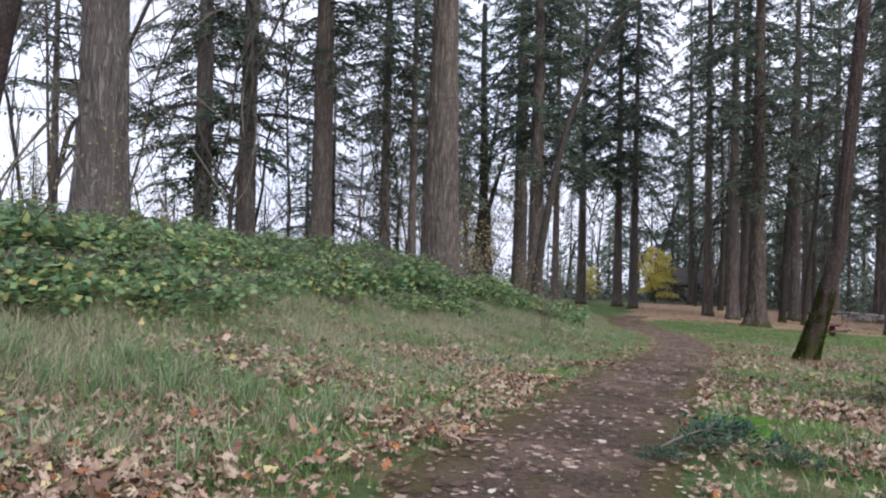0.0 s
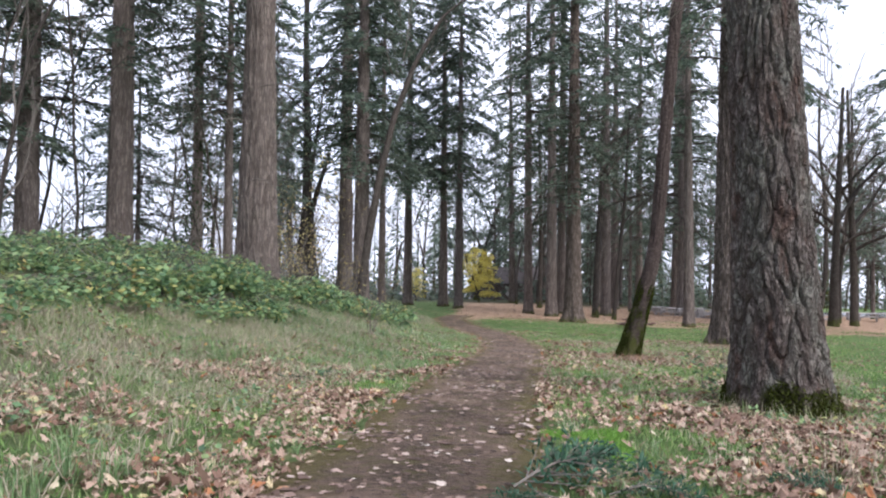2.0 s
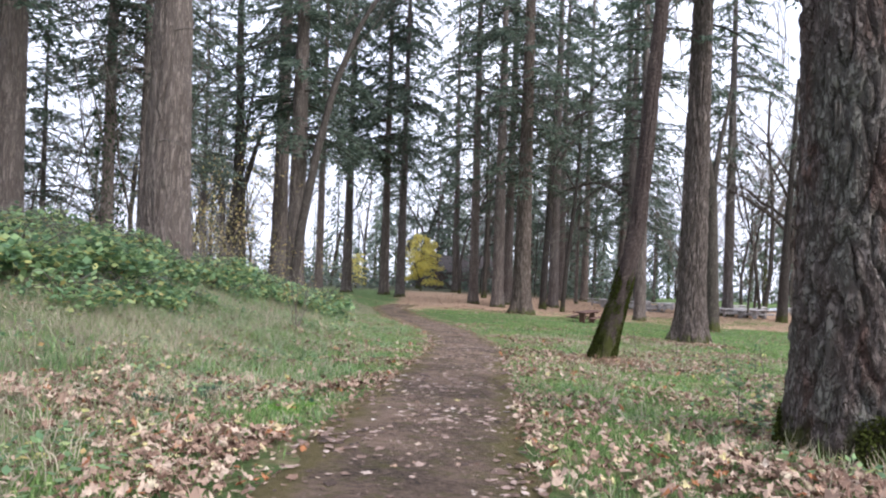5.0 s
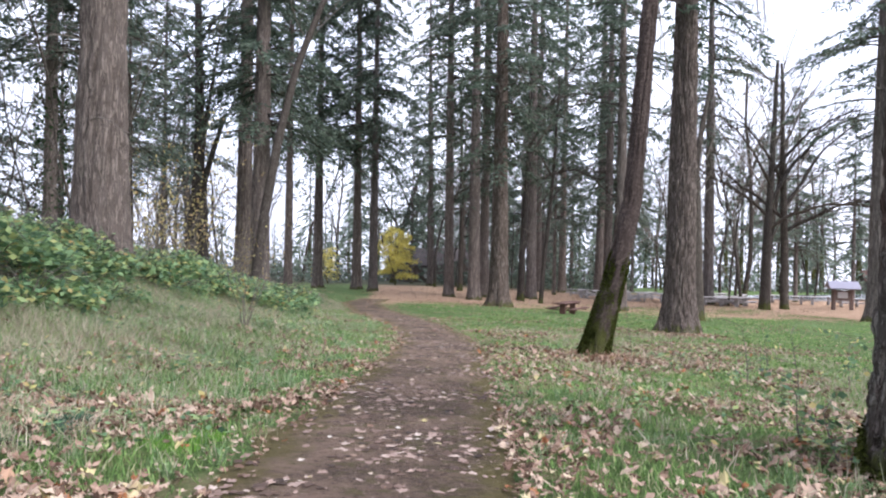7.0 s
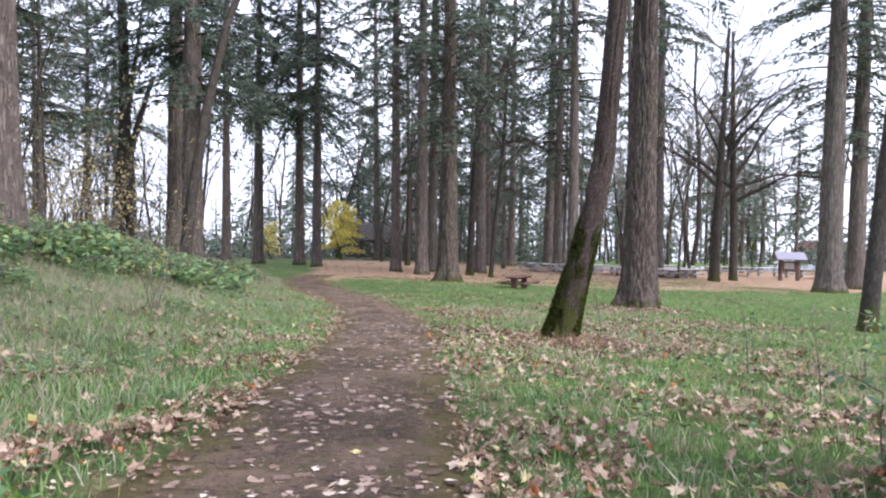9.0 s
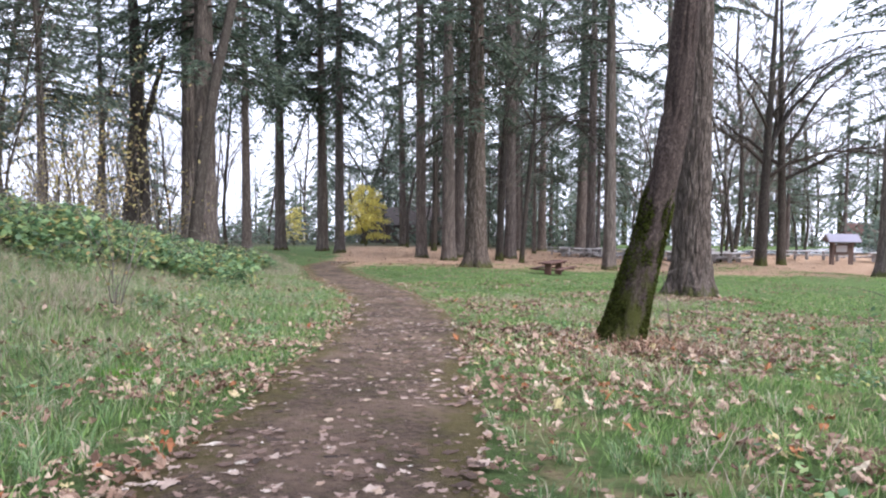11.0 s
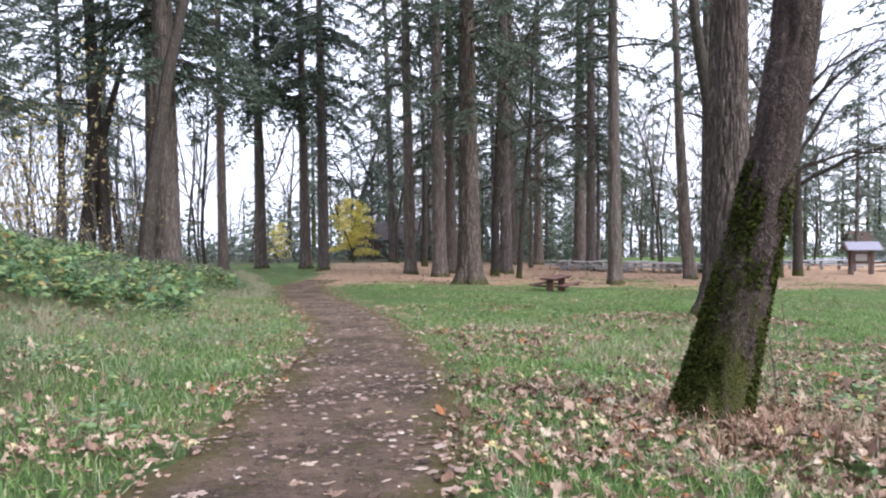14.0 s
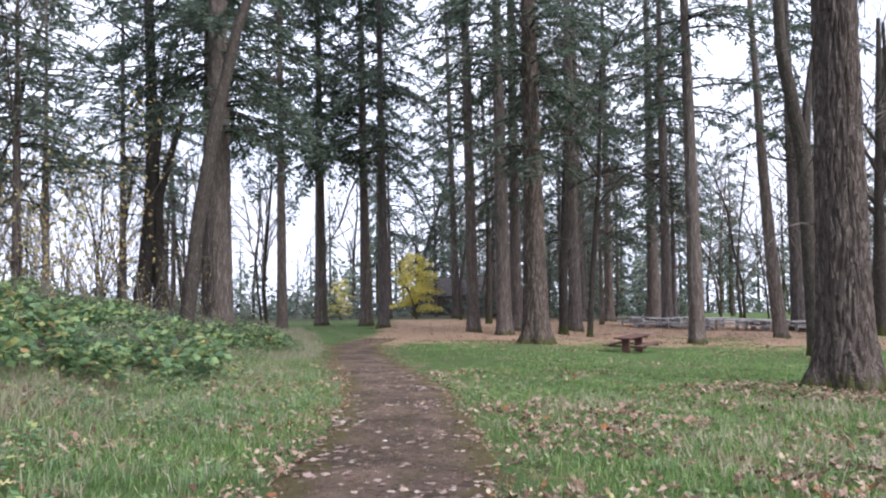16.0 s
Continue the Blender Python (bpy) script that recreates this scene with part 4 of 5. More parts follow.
brush = []
for mat_k in (0, 1):
    n = 40000 if mat_k else 36000
    a = np.radians(rng.uniform(-50, 75, n))
    dist = rng.uniform(84, 135, n)
    deg = np.degrees(a)
    keep = ~((deg > 34) & (deg < 52) & (dist < 115)) & ~((deg < 12) & (rng.uniform(0, 1, n) < 0.3)) & ~((deg > 10) & (deg < 17.5) & (dist < 100))
    x, y = 8 + dist * np.sin(a), 15 + dist * np.cos(a)
    top = 1.6 + 5.6 * (0.5 + 0.5 * np.sin(deg * 1.7 + dist * 0.2)) * (0.4 + 0.6 * np.sin(deg * 0.45 + 1) ** 2)
    z = land(x, y) + top * rng.uniform(0, 1, n) ** 1.3
    c = np.stack([x, y, z], 1)[keep]
    m = len(c)
    ax = rng.normal(size=(m, 3)) * ([0.5, 0.5, 1.4] if mat_k else [1, 1, 0.6])
    brush.append(blades(c, rng.uniform(0.5, 1.2, m), rng.uniform(0.05, 0.12, m) if mat_k else rng.uniform(0.25, 0.6, m), ax, rng, 0.3))
thicket = tagged(new("far_thicket"), "dull green and brown undergrowth at the wood's edge", "undergrowth", kind="stuff")
part("foliage", solid("foliage", *brush[0], HEMLOCK), thicket)["kind"] = "stuff"
part("stems", solid("stems", *brush[1], TWIGS), thicket)["kind"] = "stuff"


# the yellow maple in the clearing
def yellow_maple(x, y, s, seed, leaves):
    r = np.random.default_rng(seed)
    tree = new("yellow_maple")
    tree.matrix_basis = pose(x, y, on_land(x, y, 0.05), 0, 0, seed * 40) @ Matrix.Diagonal((s, s, s * 1.15, 1))
    t, br = bare_branches(seed, 7, 0.13, 3, 0.05, start=0.3)
    part("trunk", solid("trunk", *t, DARK_BARK, True), tree)
    part("limb", solid("limb", *br, TWIGS), tree)
    tiers = []
    for k in range(46):
        h = 1.0 + 5.6 * (k / 45) ** 0.9
        a, L = r.uniform(0, 6.283), 3.2 * (1 - 0.8 * ((h - 2.9) / 4.6) ** 2) * r.uniform(0.5, 1.15)
        m = int(leaves * L)
        q = np.sqrt(r.uniform(0.02, 1, m))
        bend = a + r.normal(size=m) * 0.3
        c = np.stack([np.cos(bend) * L * q, np.sin(bend) * L * q, h + 0.5 * q - 0.7 * q ** 2.2 + r.normal(size=m) * 0.13], 1)
        tiers.append(blades(c, r.uniform(0.14, 0.3, m), r.uniform(0.1, 0.22, m), r.normal(size=(m, 3)) * [1, 1, 0.4] + [0, 0, -0.3], r, 0.8))
    part("crown", solid("crown", *merged(tiers), YELLOW), tree, "bright yellow autumn leaves")
    return tagged(tree, "small maple in bright yellow autumn leaf", "tree")


yellow_maple(27.2, 96.0, 0.95, 61, 60)
yellow_maple(19.5, 101.0, 0.62, 62, 28)


# ---- built things ----
def picnic_table(x, y, turn, wood, label, length=2.44, scale=1.0):
    t = new("picnic_table")
    t.matrix_basis = pose(x, y, on_land(x, y, 0.02), 0, 0, turn) @ Matrix.Scale(scale, 4)
    for k in range(5):
        board("tabletop_plank", t, wood, (length, 0.14, 0.06), (0, (k - 2) * 0.15, 0.75))
    for sg in (-1, 1):
        for k in (0, 1):
            board("seat_plank", t, wood, (length, 0.14, 0.06), (0, sg * (0.66 + 0.15 * k), 0.44))
    for e in (-1, 1):
        board("leg", t, wood, (0.12, 0.34, 0.72), (e * length * 0.3, 0, 0.36), bevel=0.012)
    for e in (-1, 1):
        board("seat_bearer", t, wood, (0.05, 1.72, 0.09), (e * length * 0.3 + 0.09, 0, 0.365))
        board("top_bearer", t, wood, (0.05, 0.74, 0.08), (e * length * 0.3 + 0.09, 0, 0.68))
    return tagged(t, label, "picnic table", "picnic tables")


picnic_table(23.95, 46.2, 37, RED_WOOD, "dark brown wooden picnic table on the leafy lawn", scale=1.02)
picnic_table(38.9, 70.0, 60, GREY_WOOD, "weathered grey picnic table near stored tables")
store = picnic_table(40.0, 67.5, -20, GREY_WOOD, "weathered grey picnic table stored in a crowded row")
rng = np.random.default_rng(70)
for k in range(11):
    f = k / 10
    x, y = 39.5 + 6.5 * f + rng.uniform(-0.4, 0.4), 70.5 - 14.5 * f + rng.uniform(-0.4, 0.4)
    for row in (0, 1):
        xx, yy = x + row * 2.4 + rng.uniform(-0.6, 0.6), y + row * 1.6 + rng.uniform(-0.5, 0.5)
        over = rng.uniform() < 0.3
        copy_thing(store, pose(xx, yy, on_land(xx, yy, 0.02) + (0.77 if over else 0.0), 180 if over else 0, 0, -25 + rng.uniform(-70, 70)))
for k in range(8):
    xx, yy = 52 + k * 1.2, 66 - k * 2.0
    copy_thing(store, pose(xx, yy, on_land(xx, yy, 0.02), 0, 0, rng.uniform(-40, 40)))


def kiosk(x, y, turn):
    k = new("notice_kiosk")
    k.matrix_basis = pose(x, y, on_land(x, y, 0.05), 0, 0, turn) @ Matrix.Scale(0.85, 4)
    for sx in (-0.8, 0.8):
        for sy in (-0.35, 0.35):
            board("post", k, POST_WOOD, (0.2, 0.2, 2.2), (sx, sy, 1.1), bevel=0.015)
    for sg in (-1, 1):
        board("roof", k, ROOF_METAL, (2.7, 1.35, 0.07), (0, sg * 0.55, 2.5), (-sg * 30, 0, 0), label="pale sloping roof")
        board("beam", k, POST_WOOD, (2.6, 0.12, 0.16), (0, sg * 0.35, 2.16))
    board("notice_board", k, POST_WOOD, (1.4, 0.09, 1.0), (0, 0, 1.45))
    board("notice", k, PANEL, (0.9, 0.02, 0.6), (0, -0.06, 1.5), label="pale sheet of notices")
    for e in (-1, 1):
        me = solid("gable", [(e * 1.45, -0.95, 2.2), (e * 1.45, 0.95, 2.2), (e * 1.45, 0, 2.78), (e * 1.38, -0.95, 2.2), (e * 1.38, 0.95, 2.2), (e * 1.38, 0, 2.78)],
                   [[0, 1, 2], [5, 4, 3], [0, 3, 4, 1], [1, 4, 5, 2], [2, 5, 3, 0]], POST_WOOD)
        part("gable", me, k)
    return tagged(k, "wooden notice kiosk with pale metal gabled roof", "kiosk")


kiosk(53.6, 52.8, -35)


def cabin(x, y, turn, w, d, h, rise, label, wall, roof):
    c = new("cabin")
    c.matrix_basis = pose(x, y, on_land(x, y, 0.3), 0, 0, turn)
    for sg in (-1, 1):
        board("wall", c, wall, (w, 0.2, h), (0, sg * d / 2, h / 2), bevel=0.01)
        board("wall", c, wall, (0.2, d - 0.2, h), (sg * w / 2, 0, h / 2), bevel=0.01)
        a = math.atan2(rise, d / 2)
        board("roof", c, roof, (w + 1.0, (d / 2 + 0.6) / math.cos(a), 0.14), (0, sg * (d / 4 + 0.2), h + rise / 2), (-sg * math.degrees(a), 0, 0))
        me = solid("gable", [(sg * w / 2, -d / 2, h), (sg * w / 2, d / 2, h), (sg * w / 2, 0, h + rise), (sg * (w / 2 - 0.2), -d / 2, h), (sg * (w / 2 - 0.2), d / 2, h), (sg * (w / 2 - 0.2), 0, h + rise)],
                   [[0, 1, 2], [5, 4, 3], [0, 3, 4, 1], [1, 4, 5, 2], [2, 5, 3, 0]], wall)
        part("gable", me, c)
    board("door", c, POST_WOOD, (1.0, 0.06, 2.1), (w * 0.1, -d / 2 - 0.12, 1.05))
    for k in (-0.3, 0.32):
        win = board("window", c, PANEL, (1.1, 0.05, 1.0), (w * k, -d / 2 - 0.12, 1.7), label="pale window")
        for e in (-1, 1):
            board("frame", win, POST_WOOD, (0.08, 0.07, 1.1), (e * 0.56, 0, 0), bevel=0.0)
            board("frame", win, POST_WOOD, (1.2, 0.07, 0.08), (0, 0, e * 0.52), bevel=0.0)
    return tagged(c, label, "cabin")


cabin(41.0, 122.0, 15, 13, 8, 3.4, 2.4, "dark timber cabin behind the yellow maple", DARK_WALL, ROOF_DARK)
cabin(118.0, 100.0, -40, 8, 6, 2.6, 1.5, "distant house with a reddish roof among trees", DARK_WALL, RED_WOOD)


# ---- undergrowth ----
def bush_meshes(seed, radius, height, n, mat, leaf):
    r = np.random.default_rng(seed)
    canes = []
    for k in range(16):
        a, L = r.uniform(0, 6.283), r.uniform(0.5, 1.1)
        q = np.linspace(0, 1, 6)
        P = np.stack([np.cos(a) * radius * L * q, np.sin(a) * radius * L * q, height * 1.2 * np.sin(q * 2.3) * r.uniform(0.6, 1.1)], 1)
        canes.append(tube(P, np.linspace(0.012, 0.004, 6), 3))
    c = []
    for k in range(n // 12):
        a, q = r.uniform(0, 6.283), math.sqrt(r.uniform(0, 1))
        top = height * (1 - 0.75 * q ** 2.2) * r.uniform(0.72, 1.1)
        z = top * (1 - 0.5 * r.uniform(0, 1) ** 2)
        c.append(np.array([math.cos(a) * radius * q, math.sin(a) * radius * q, z]) + r.normal(size=(12, 3)) * 0.11)
    c = np.vstack(c)
    c[:, 2] = np.maximum(c[:, 2], 0.02)
    ax = r.normal(size=(len(c), 3)) * [1, 1, 0.35] + [0, 0, -0.1]
    return (solid("canes", *merged(canes), TWIGS), solid("foliage", *blades(c, leaf * r.uniform(0.6, 1.3, len(c)), leaf * r.uniform(0.5, 0.85, len(c)), ax, r, 1.6), mat))


BUSHES = [bush_meshes(100 + k, rad, h, n, BRAMBLE, leaf) for k, (rad, h, n, leaf) in enumerate([(1.35, 0.8, 900, 0.19), (1.2, 0.6, 700, 0.17), (1.5, 0.95, 1050, 0.2), (1.0, 0.42, 520, 0.14)])]
rng = np.random.default_rng(80)
for y in np.arange(3, 70, 1.25):
    for s in np.arange(2.9, 14, 1.35):
        yy, ss = y + rng.uniform(-0.5, 0.5), s + rng.uniform(-0.5, 0.5)
        edge = 6.9 + 0.9 * math.sin(yy * 0.5) - 2.5 * float(ease((yy - 25) / 8)) + 1.0 * float(ease((12 - yy) / 8)) - 2.2 * float(ease((yy - 45) / 8))
        if ss < edge or (yy > 38 and ss > 11) or (yy > 56 and ss < 3.4):
            continue
        x = float(np.interp(min(yy, 53), PATH_Y, PATH_X)) - ss / 0.93
        k = int(rng.choice([0, 1, 2, 3])) if ss > edge + 1 else int(rng.choice([1, 3, 3]))
        b = new("bramble_bush")
        b.matrix_basis = pose(x, yy, on_land(x, yy, 0.05), 0, 0, rng.uniform(0, 360)) @ Matrix.Scale(rng.uniform(0.65, 1.1), 4)
        part("cane", BUSHES[k][0], b, "thin arching brown canes")
        part("foliage", BUSHES[k][1], b)
        tagged(b, "low bramble bush with green and yellowing leaves", "bush", "bramble thicket")


def vine_maple(x, y, s, seed, n=120):
    r = np.random.default_rng(seed)
    v = new("vine_maple")
    v.matrix_basis = pose(x, y, on_land(x, y, 0.03), 0, 0, seed * 50) @ Matrix.Scale(s, 4)
    stems, cs = [], []
    for k in range(9):
        a, L = r.uniform(0, 6.283), r.uniform(1.6, 3.4)
        q = np.linspace(0, 1, 7)
        P = np.stack([np.cos(a) * 0.45 * L * q ** 1.4, np.sin(a) * 0.45 * L * q ** 1.4, L * q], 1) + np.cumsum(r.normal(size=(7, 3)) * 0.05, 0)
        P[0] = (0.05 * math.cos(a), 0.05 * math.sin(a), 0)
        stems.append(tube(P, np.linspace(0.014, 0.004, 7), 4))
        cs.append(P[r.integers(2, 7, n // 9)] + r.normal(size=(n // 9, 3)) * 0.22)
    c = np.vstack(cs)
    part("stem", solid("stem", *merged(stems), TWIGS), v)
    part("foliage", solid("foliage", *blades(c, 0.085 * r.uniform(0.6, 1.3, len(c)), 0.07 * r.uniform(0.6, 1.2, len(c)), r.normal(size=(len(c), 3)), r, 0.8), PALE_LEAF), v, "sparse yellow and tan leaves")
    return tagged(v, "thin shrub with a few yellowing leaves", "shrub", "thin shrubs")


for k, (x, y, s) in enumerate([(1.8, 48.0, 2.2), (0.5, 50.0, 2.4), (-0.9, 49.0, 2.0), (-2.2, 51.5, 1.8)]):
    vine_maple(x, y, s, 150 + k, 420)
for k, (x, y, s) in enumerate([(-7.2, 15.6, 1.0), (-8.9, 15.4, 0.9), (-6.4, 16.6, 0.7), (3.9, 44.6, 1.4), (5.0, 46.6, 1.5), (2.4, 43.8, 1.2), (4.6, 47.2, 1.1), (0.6, 34.0, 1.1), (3.2, 24.0, 0.8), (1.0, 38, 1.3), (2.0, 40.5, 1.4), (5.8, 50.5, 1.0)]):
    vine_maple(x, y, s, 110 + k, 120)

# ivy climbing two trunks on the bank
for x, y, rad, top in [(-13.1, 38.0, 0.5, 6.5), (-4.2, 46.0, 0.5, 9.0)]:
    r = np.random.default_rng(int(y))
    n = 1500
    a, h = r.uniform(0, 6.283, n), top * r.uniform(0, 1, n) ** 1.2
    q = rad + 0.12 + r.uniform(0, 0.22, n) * (1.4 - h / top)
    c = np.stack([np.cos(a) * q, np.sin(a) * q, h], 1)
    iv = part("ivy", solid("ivy", *blades(c, 0.2 * r.uniform(0.6, 1.2, n), 0.16 * r.uniform(0.6, 1.2, n), r.normal(size=(n, 3)) + [0, 0, -0.5], r, 0.5), IVY), None, "", pose(x, y, on_land(x, y)))
    tagged(iv, "dark green ivy climbing a fir trunk", "ivy", kind="stuff")


# fallen fir boughs and small green sprigs beside the path
def fir_bough(x, y, turn, s, seed, label="fallen green fir bough lying beside the path", rise=0.05):
    r = np.random.default_rng(seed)
    b = new("fir_bough")
    b.matrix_basis = pose(x, y, on_land(x, y) + 0.03, 0, 0, turn) @ Matrix.Scale(s, 4)
    q = np.linspace(0, 1, 7)
    P = np.stack([q, 0.1 * np.sin(q * 3), rise + 0.12 * np.sin(q * 3.1)], 1)
    cs, ax = [], []
    tw = [tube(P, np.linspace(0.012, 0.003, 7), 4)]
    for k in range(26):
        f = r.uniform(0.05, 1)
        p = np.array([np.interp(f, q, P[:, c]) for c in range(3)])
        d = np.array([0.7, r.choice([-1, 1]) * r.uniform(0.4, 1.0), r.uniform(-0.05, 0.3)])
        L = 0.42 * (1.1 - f) + 0.1
        e = p + d * L
        e[2] = max(e[2], 0.0)
        tw.append(tube([p, e], [0.005, 0.002], 3))
        g = np.linspace(0, 1, 16)[:, None]
        cs.append(p + (e - p) * g)
        ax.append(np.tile(d, (16, 1)) * 0.6 + r.normal(size=(16, 3)) * 0.6)
    c, ax = np.vstack(cs), np.vstack(ax)
    part("twig", solid("twig", *merged(tw), TWIGS), b)
    part("foliage", solid("foliage", *blades(c, 0.1 * r.uniform(0.6, 1.2, len(c)), 0.022 * r.uniform(0.7, 1.3, len(c)), ax, r, 1.0), BOUGH), b)
    return tagged(b, label, "bough", "fallen boughs")


for k, (x, y, turn, s) in enumerate([(1.95, 6.5, 5, 1.05), (2.3, 6.75, 30, 0.8), (2.6, 6.35, -30, 0.6), (2.2, 6.3, 190, 0.5), (4.5, 6.2, 120, 0.6), (0.9, 13.0, 200, 0.55), (1.1, 13.2, 80, 0.5), (0.7, 12.9, 140, 0.45)]):
    fir_bough(x, y, turn, s, 130 + k)


def sapling(x, y, h, seed, leaves):
    r = np.random.default_rng(seed)
    t = new("sapling")
    t.matrix_basis = pose(x, y, on_land(x, y, 0.02))
    q = np.linspace(0, 1, 6)
    P = np.stack([0.1 * np.sin(q * 2 + seed), 0.06 * q, h * q], 1)
    out = [tube(P, np.linspace(0.012, 0.004, 6), 4)]
    cs = []
    for k in range(7):
        p = P[1 + k % 5]
        e = p + np.array([r.normal() * 0.3, r.normal() * 0.3, 0.12])
        part("twig", solid("twig", *tube([p, (p + e) / 2 + [0, 0, 0.02], e], [0.005, 0.004, 0.002], 3), TWIGS), t)
        cs.append(p + (e - p) * r.uniform(0.3, 1.1, (max(1, leaves // 7), 1)))
    part("stem", solid("stem", *merged(out), TWIGS), t)
    if leaves:
        c = np.vstack(cs)
        part("foliage", solid("foliage", *blades(c, 0.11 * r.uniform(0.6, 1.2, len(c)), 0.07 * r.uniform(0.6, 1.2, len(c)), r.normal(size=(len(c), 3)) * [1, 1, 0.4], r, 1.0), BRAMBLE), t)
    return tagged(t, "thin upright sapling with few dark leaves" if leaves else "thin bare upright stem in the grass", "sapling", "saplings")


for x, y, h, n in [(10.2, 16.3, 1.0, 0), (9.7, 14.8, 1.0, 0), (11.6, 15.5, 0.9, 70), (11.9, 15.3, 0.7, 60), (7.2, 12.2, 0.6, 50), (7.0, 11.7, 0.5, 40), (13.2, 19.0, 0.6, 30), (14.4, 23.7, 1.2, 0), (11.2, 20.9, 1.1, 0)]:
    sapling(x, y, h, int(x * 100), n)


# ---- grass and fallen leaves ----
def scatter(n, y0, y1, s0, s1, seed):
    r = np.random.default_rng(seed)
    y, s = r.uniform(y0, y1, n), r.uniform(s0, s1, n)
    return r, np.interp(np.minimum(y, 53), PATH_Y, PATH_X) - s / 0.93, y, s


def patchy(x, y, k, seed=0.0):
    return 0.5 + 0.25 * np.sin(x * k + 1.3 * np.sin(y * k * 0.8 + seed)) + 0.25 * np.sin(y * k * 1.15 + 1.7 * np.sin(x * k * 0.6 + seed * 2))


def grass(name, n, area, length, width, mat, seed, keep, label, bend=0.5):
    r, x, y, s = scatter(n, *area, seed)
    ok = r.uniform(0, 1, n) < keep(x, y, s)
    x, y = x[ok], y[ok]
    m = len(x)
    c = np.stack([x, y, land(x, y) - 0.01], 1)
    ax = np.stack([r.normal(size=m) * bend, r.normal(size=m) * bend, np.ones(m)], 1)
    lo, hi = length
    v, f = blades(c, r.uniform(lo, hi, m), r.uniform(*width, m), ax, r, 0.0)
    tagged(part(name, solid(name, v, f, mat)), label, "grass", kind="stuff")


off_path = lambda s: np.clip((np.abs(s) - 0.95) / 0.45, 0, 1)
grass("grass_verge", 240000, (1.5, 34, -7.5, 4.5), (0.05, 0.15), (0.006, 0.014), LAWN, 201,
      lambda x, y, s: off_path(s) * np.clip(patchy(x, y, 1.7) * 2.0 - 0.4, 0.3, 1) * np.where(s > 0, np.clip(1.25 - s / 5, 0.3, 1), 1.0), "short green grass beside the path")
grass("grass_lawn", 150000, (5, 56, -30, -2), (0.06, 0.15), (0.012, 0.03), LAWN, 202, lambda x, y, s: np.clip(patchy(x, y, 0.8, 2.0) * 2.0 - 0.7, 0.03, 1), "short green lawn grass under the trees")
grass("dry_grass", 230000, (2, 56, 1.8, 8.5), (0.12, 0.42), (0.003, 0.008), DRY_GRASS, 203, lambda x, y, s: np.exp(-((s - 5.0) / 2.3) ** 2) * np.clip(patchy(x, y, 0.9, 1.0) * 1.6 - 0.2, 0.15, 1) * np.where((y > 18) & (s < 4.5), 0.3, 1), "tall dry tan grass along the bank", 0.8)
grass("bank_grass", 140000, (1.5, 55, 1.4, 9), (0.06, 0.2), (0.006, 0.015), LAWN, 204, lambda x, y, s: np.clip(patchy(x, y, 1.1, 4.0) * 1.2 - 0.2, 0.1, 1), "green grass among dry stalks on the bank")
grass("dry_tufts", 26000, (5, 30, -9, -2.2), (0.12, 0.38), (0.006, 0.013), DRY_GRASS, 205, lambda x, y, s: np.clip(patchy(x, y, 1.2, 7.0) * 2 - 1.0, 0.02, 1), "dry grass tufts among fallen leaves", 0.4)

grass("far_dry_grass", 80000, (44, 74, 0.6, 10), (0.15, 0.5), (0.008, 0.02), DRY_GRASS, 206, lambda x, y, s: np.clip(patchy(x, y, 0.6, 3.0) * 1.5, 0.3, 1) * np.where((np.abs(s) < 1.5) & (y < 62), 0, 1), "tall dry grass beside the far end of the path", 0.7)


def tufts(name, n, area, per, length, mat, seed, keep, label):
    r, x, y, s = scatter(n, *area, seed)
    ok = r.uniform(0, 1, n) < keep(x, y, s)
    x, y = np.repeat(x[ok], per), np.repeat(y[ok], per)
    m = len(x)
    x, y = x + r.normal(size=m) * 0.035, y + r.normal(size=m) * 0.035
    a, out = r.uniform(0, 6.283, m), r.uniform(0.1, 0.9, m)
    L = r.uniform(*length, m)
    base = np.stack([x, y, land(x, y) - 0.01], 1)
    d = np.stack([np.cos(a) * out, np.sin(a) * out, np.ones(m)], 1)
    d /= np.linalg.norm(d, axis=1)[:, None]
    mid = base + d * (L * 0.6)[:, None]
    tip = mid + (d * [1.5, 1.5, 0.25]) * (L * 0.5)[:, None]
    side = np.stack([-np.sin(a), np.cos(a), np.zeros(m)], 1) * r.uniform(0.002, 0.005, m)[:, None]
    v = np.stack([base - side, base + side, mid + side, mid - side, tip + side * 0.15, tip - side * 0.15], 1).reshape(-1, 3)
    f = (np.arange(m)[:, None, None] * 6 + np.array([(0, 1, 2, 3), (3, 2, 4, 5)])[None]).reshape(-1, 4)
    tagged(part(name, solid(name, v, f, mat)), label, "grass", kind="stuff")


tufts("grass_tufts", 3600, (1.5, 34, -7, 5.5), 26, (0.08, 0.22), GRASS, 211, lambda x, y, s: off_path(s) * np.clip(patchy(x, y, 2.3, 1.5) * 2 - 0.5, 0.1, 1), "arching green grass tufts among leaves")
tufts("dry_grass_tufts", 1900, (2, 40, 2.2, 8.5), 20, (0.14, 0.36), DRY_GRASS, 212, lambda x, y, s: np.clip(patchy(x, y, 1.3, 2.5) * 2 - 0.4, 0.15, 1) * np.where((y > 16) & (s < 4.4), 0.25, 1), "tan dry grass tufts on the bank")
tufts("weed_tufts", 420, (12, 30, -9, -2.5), 20, (0.1, 0.28), DRY_GRASS, 213, lambda x, y, s: np.clip(patchy(x, y, 1.0, 7.0) * 2 - 0.7, 0.05, 1), "dry weed tufts beside the path")
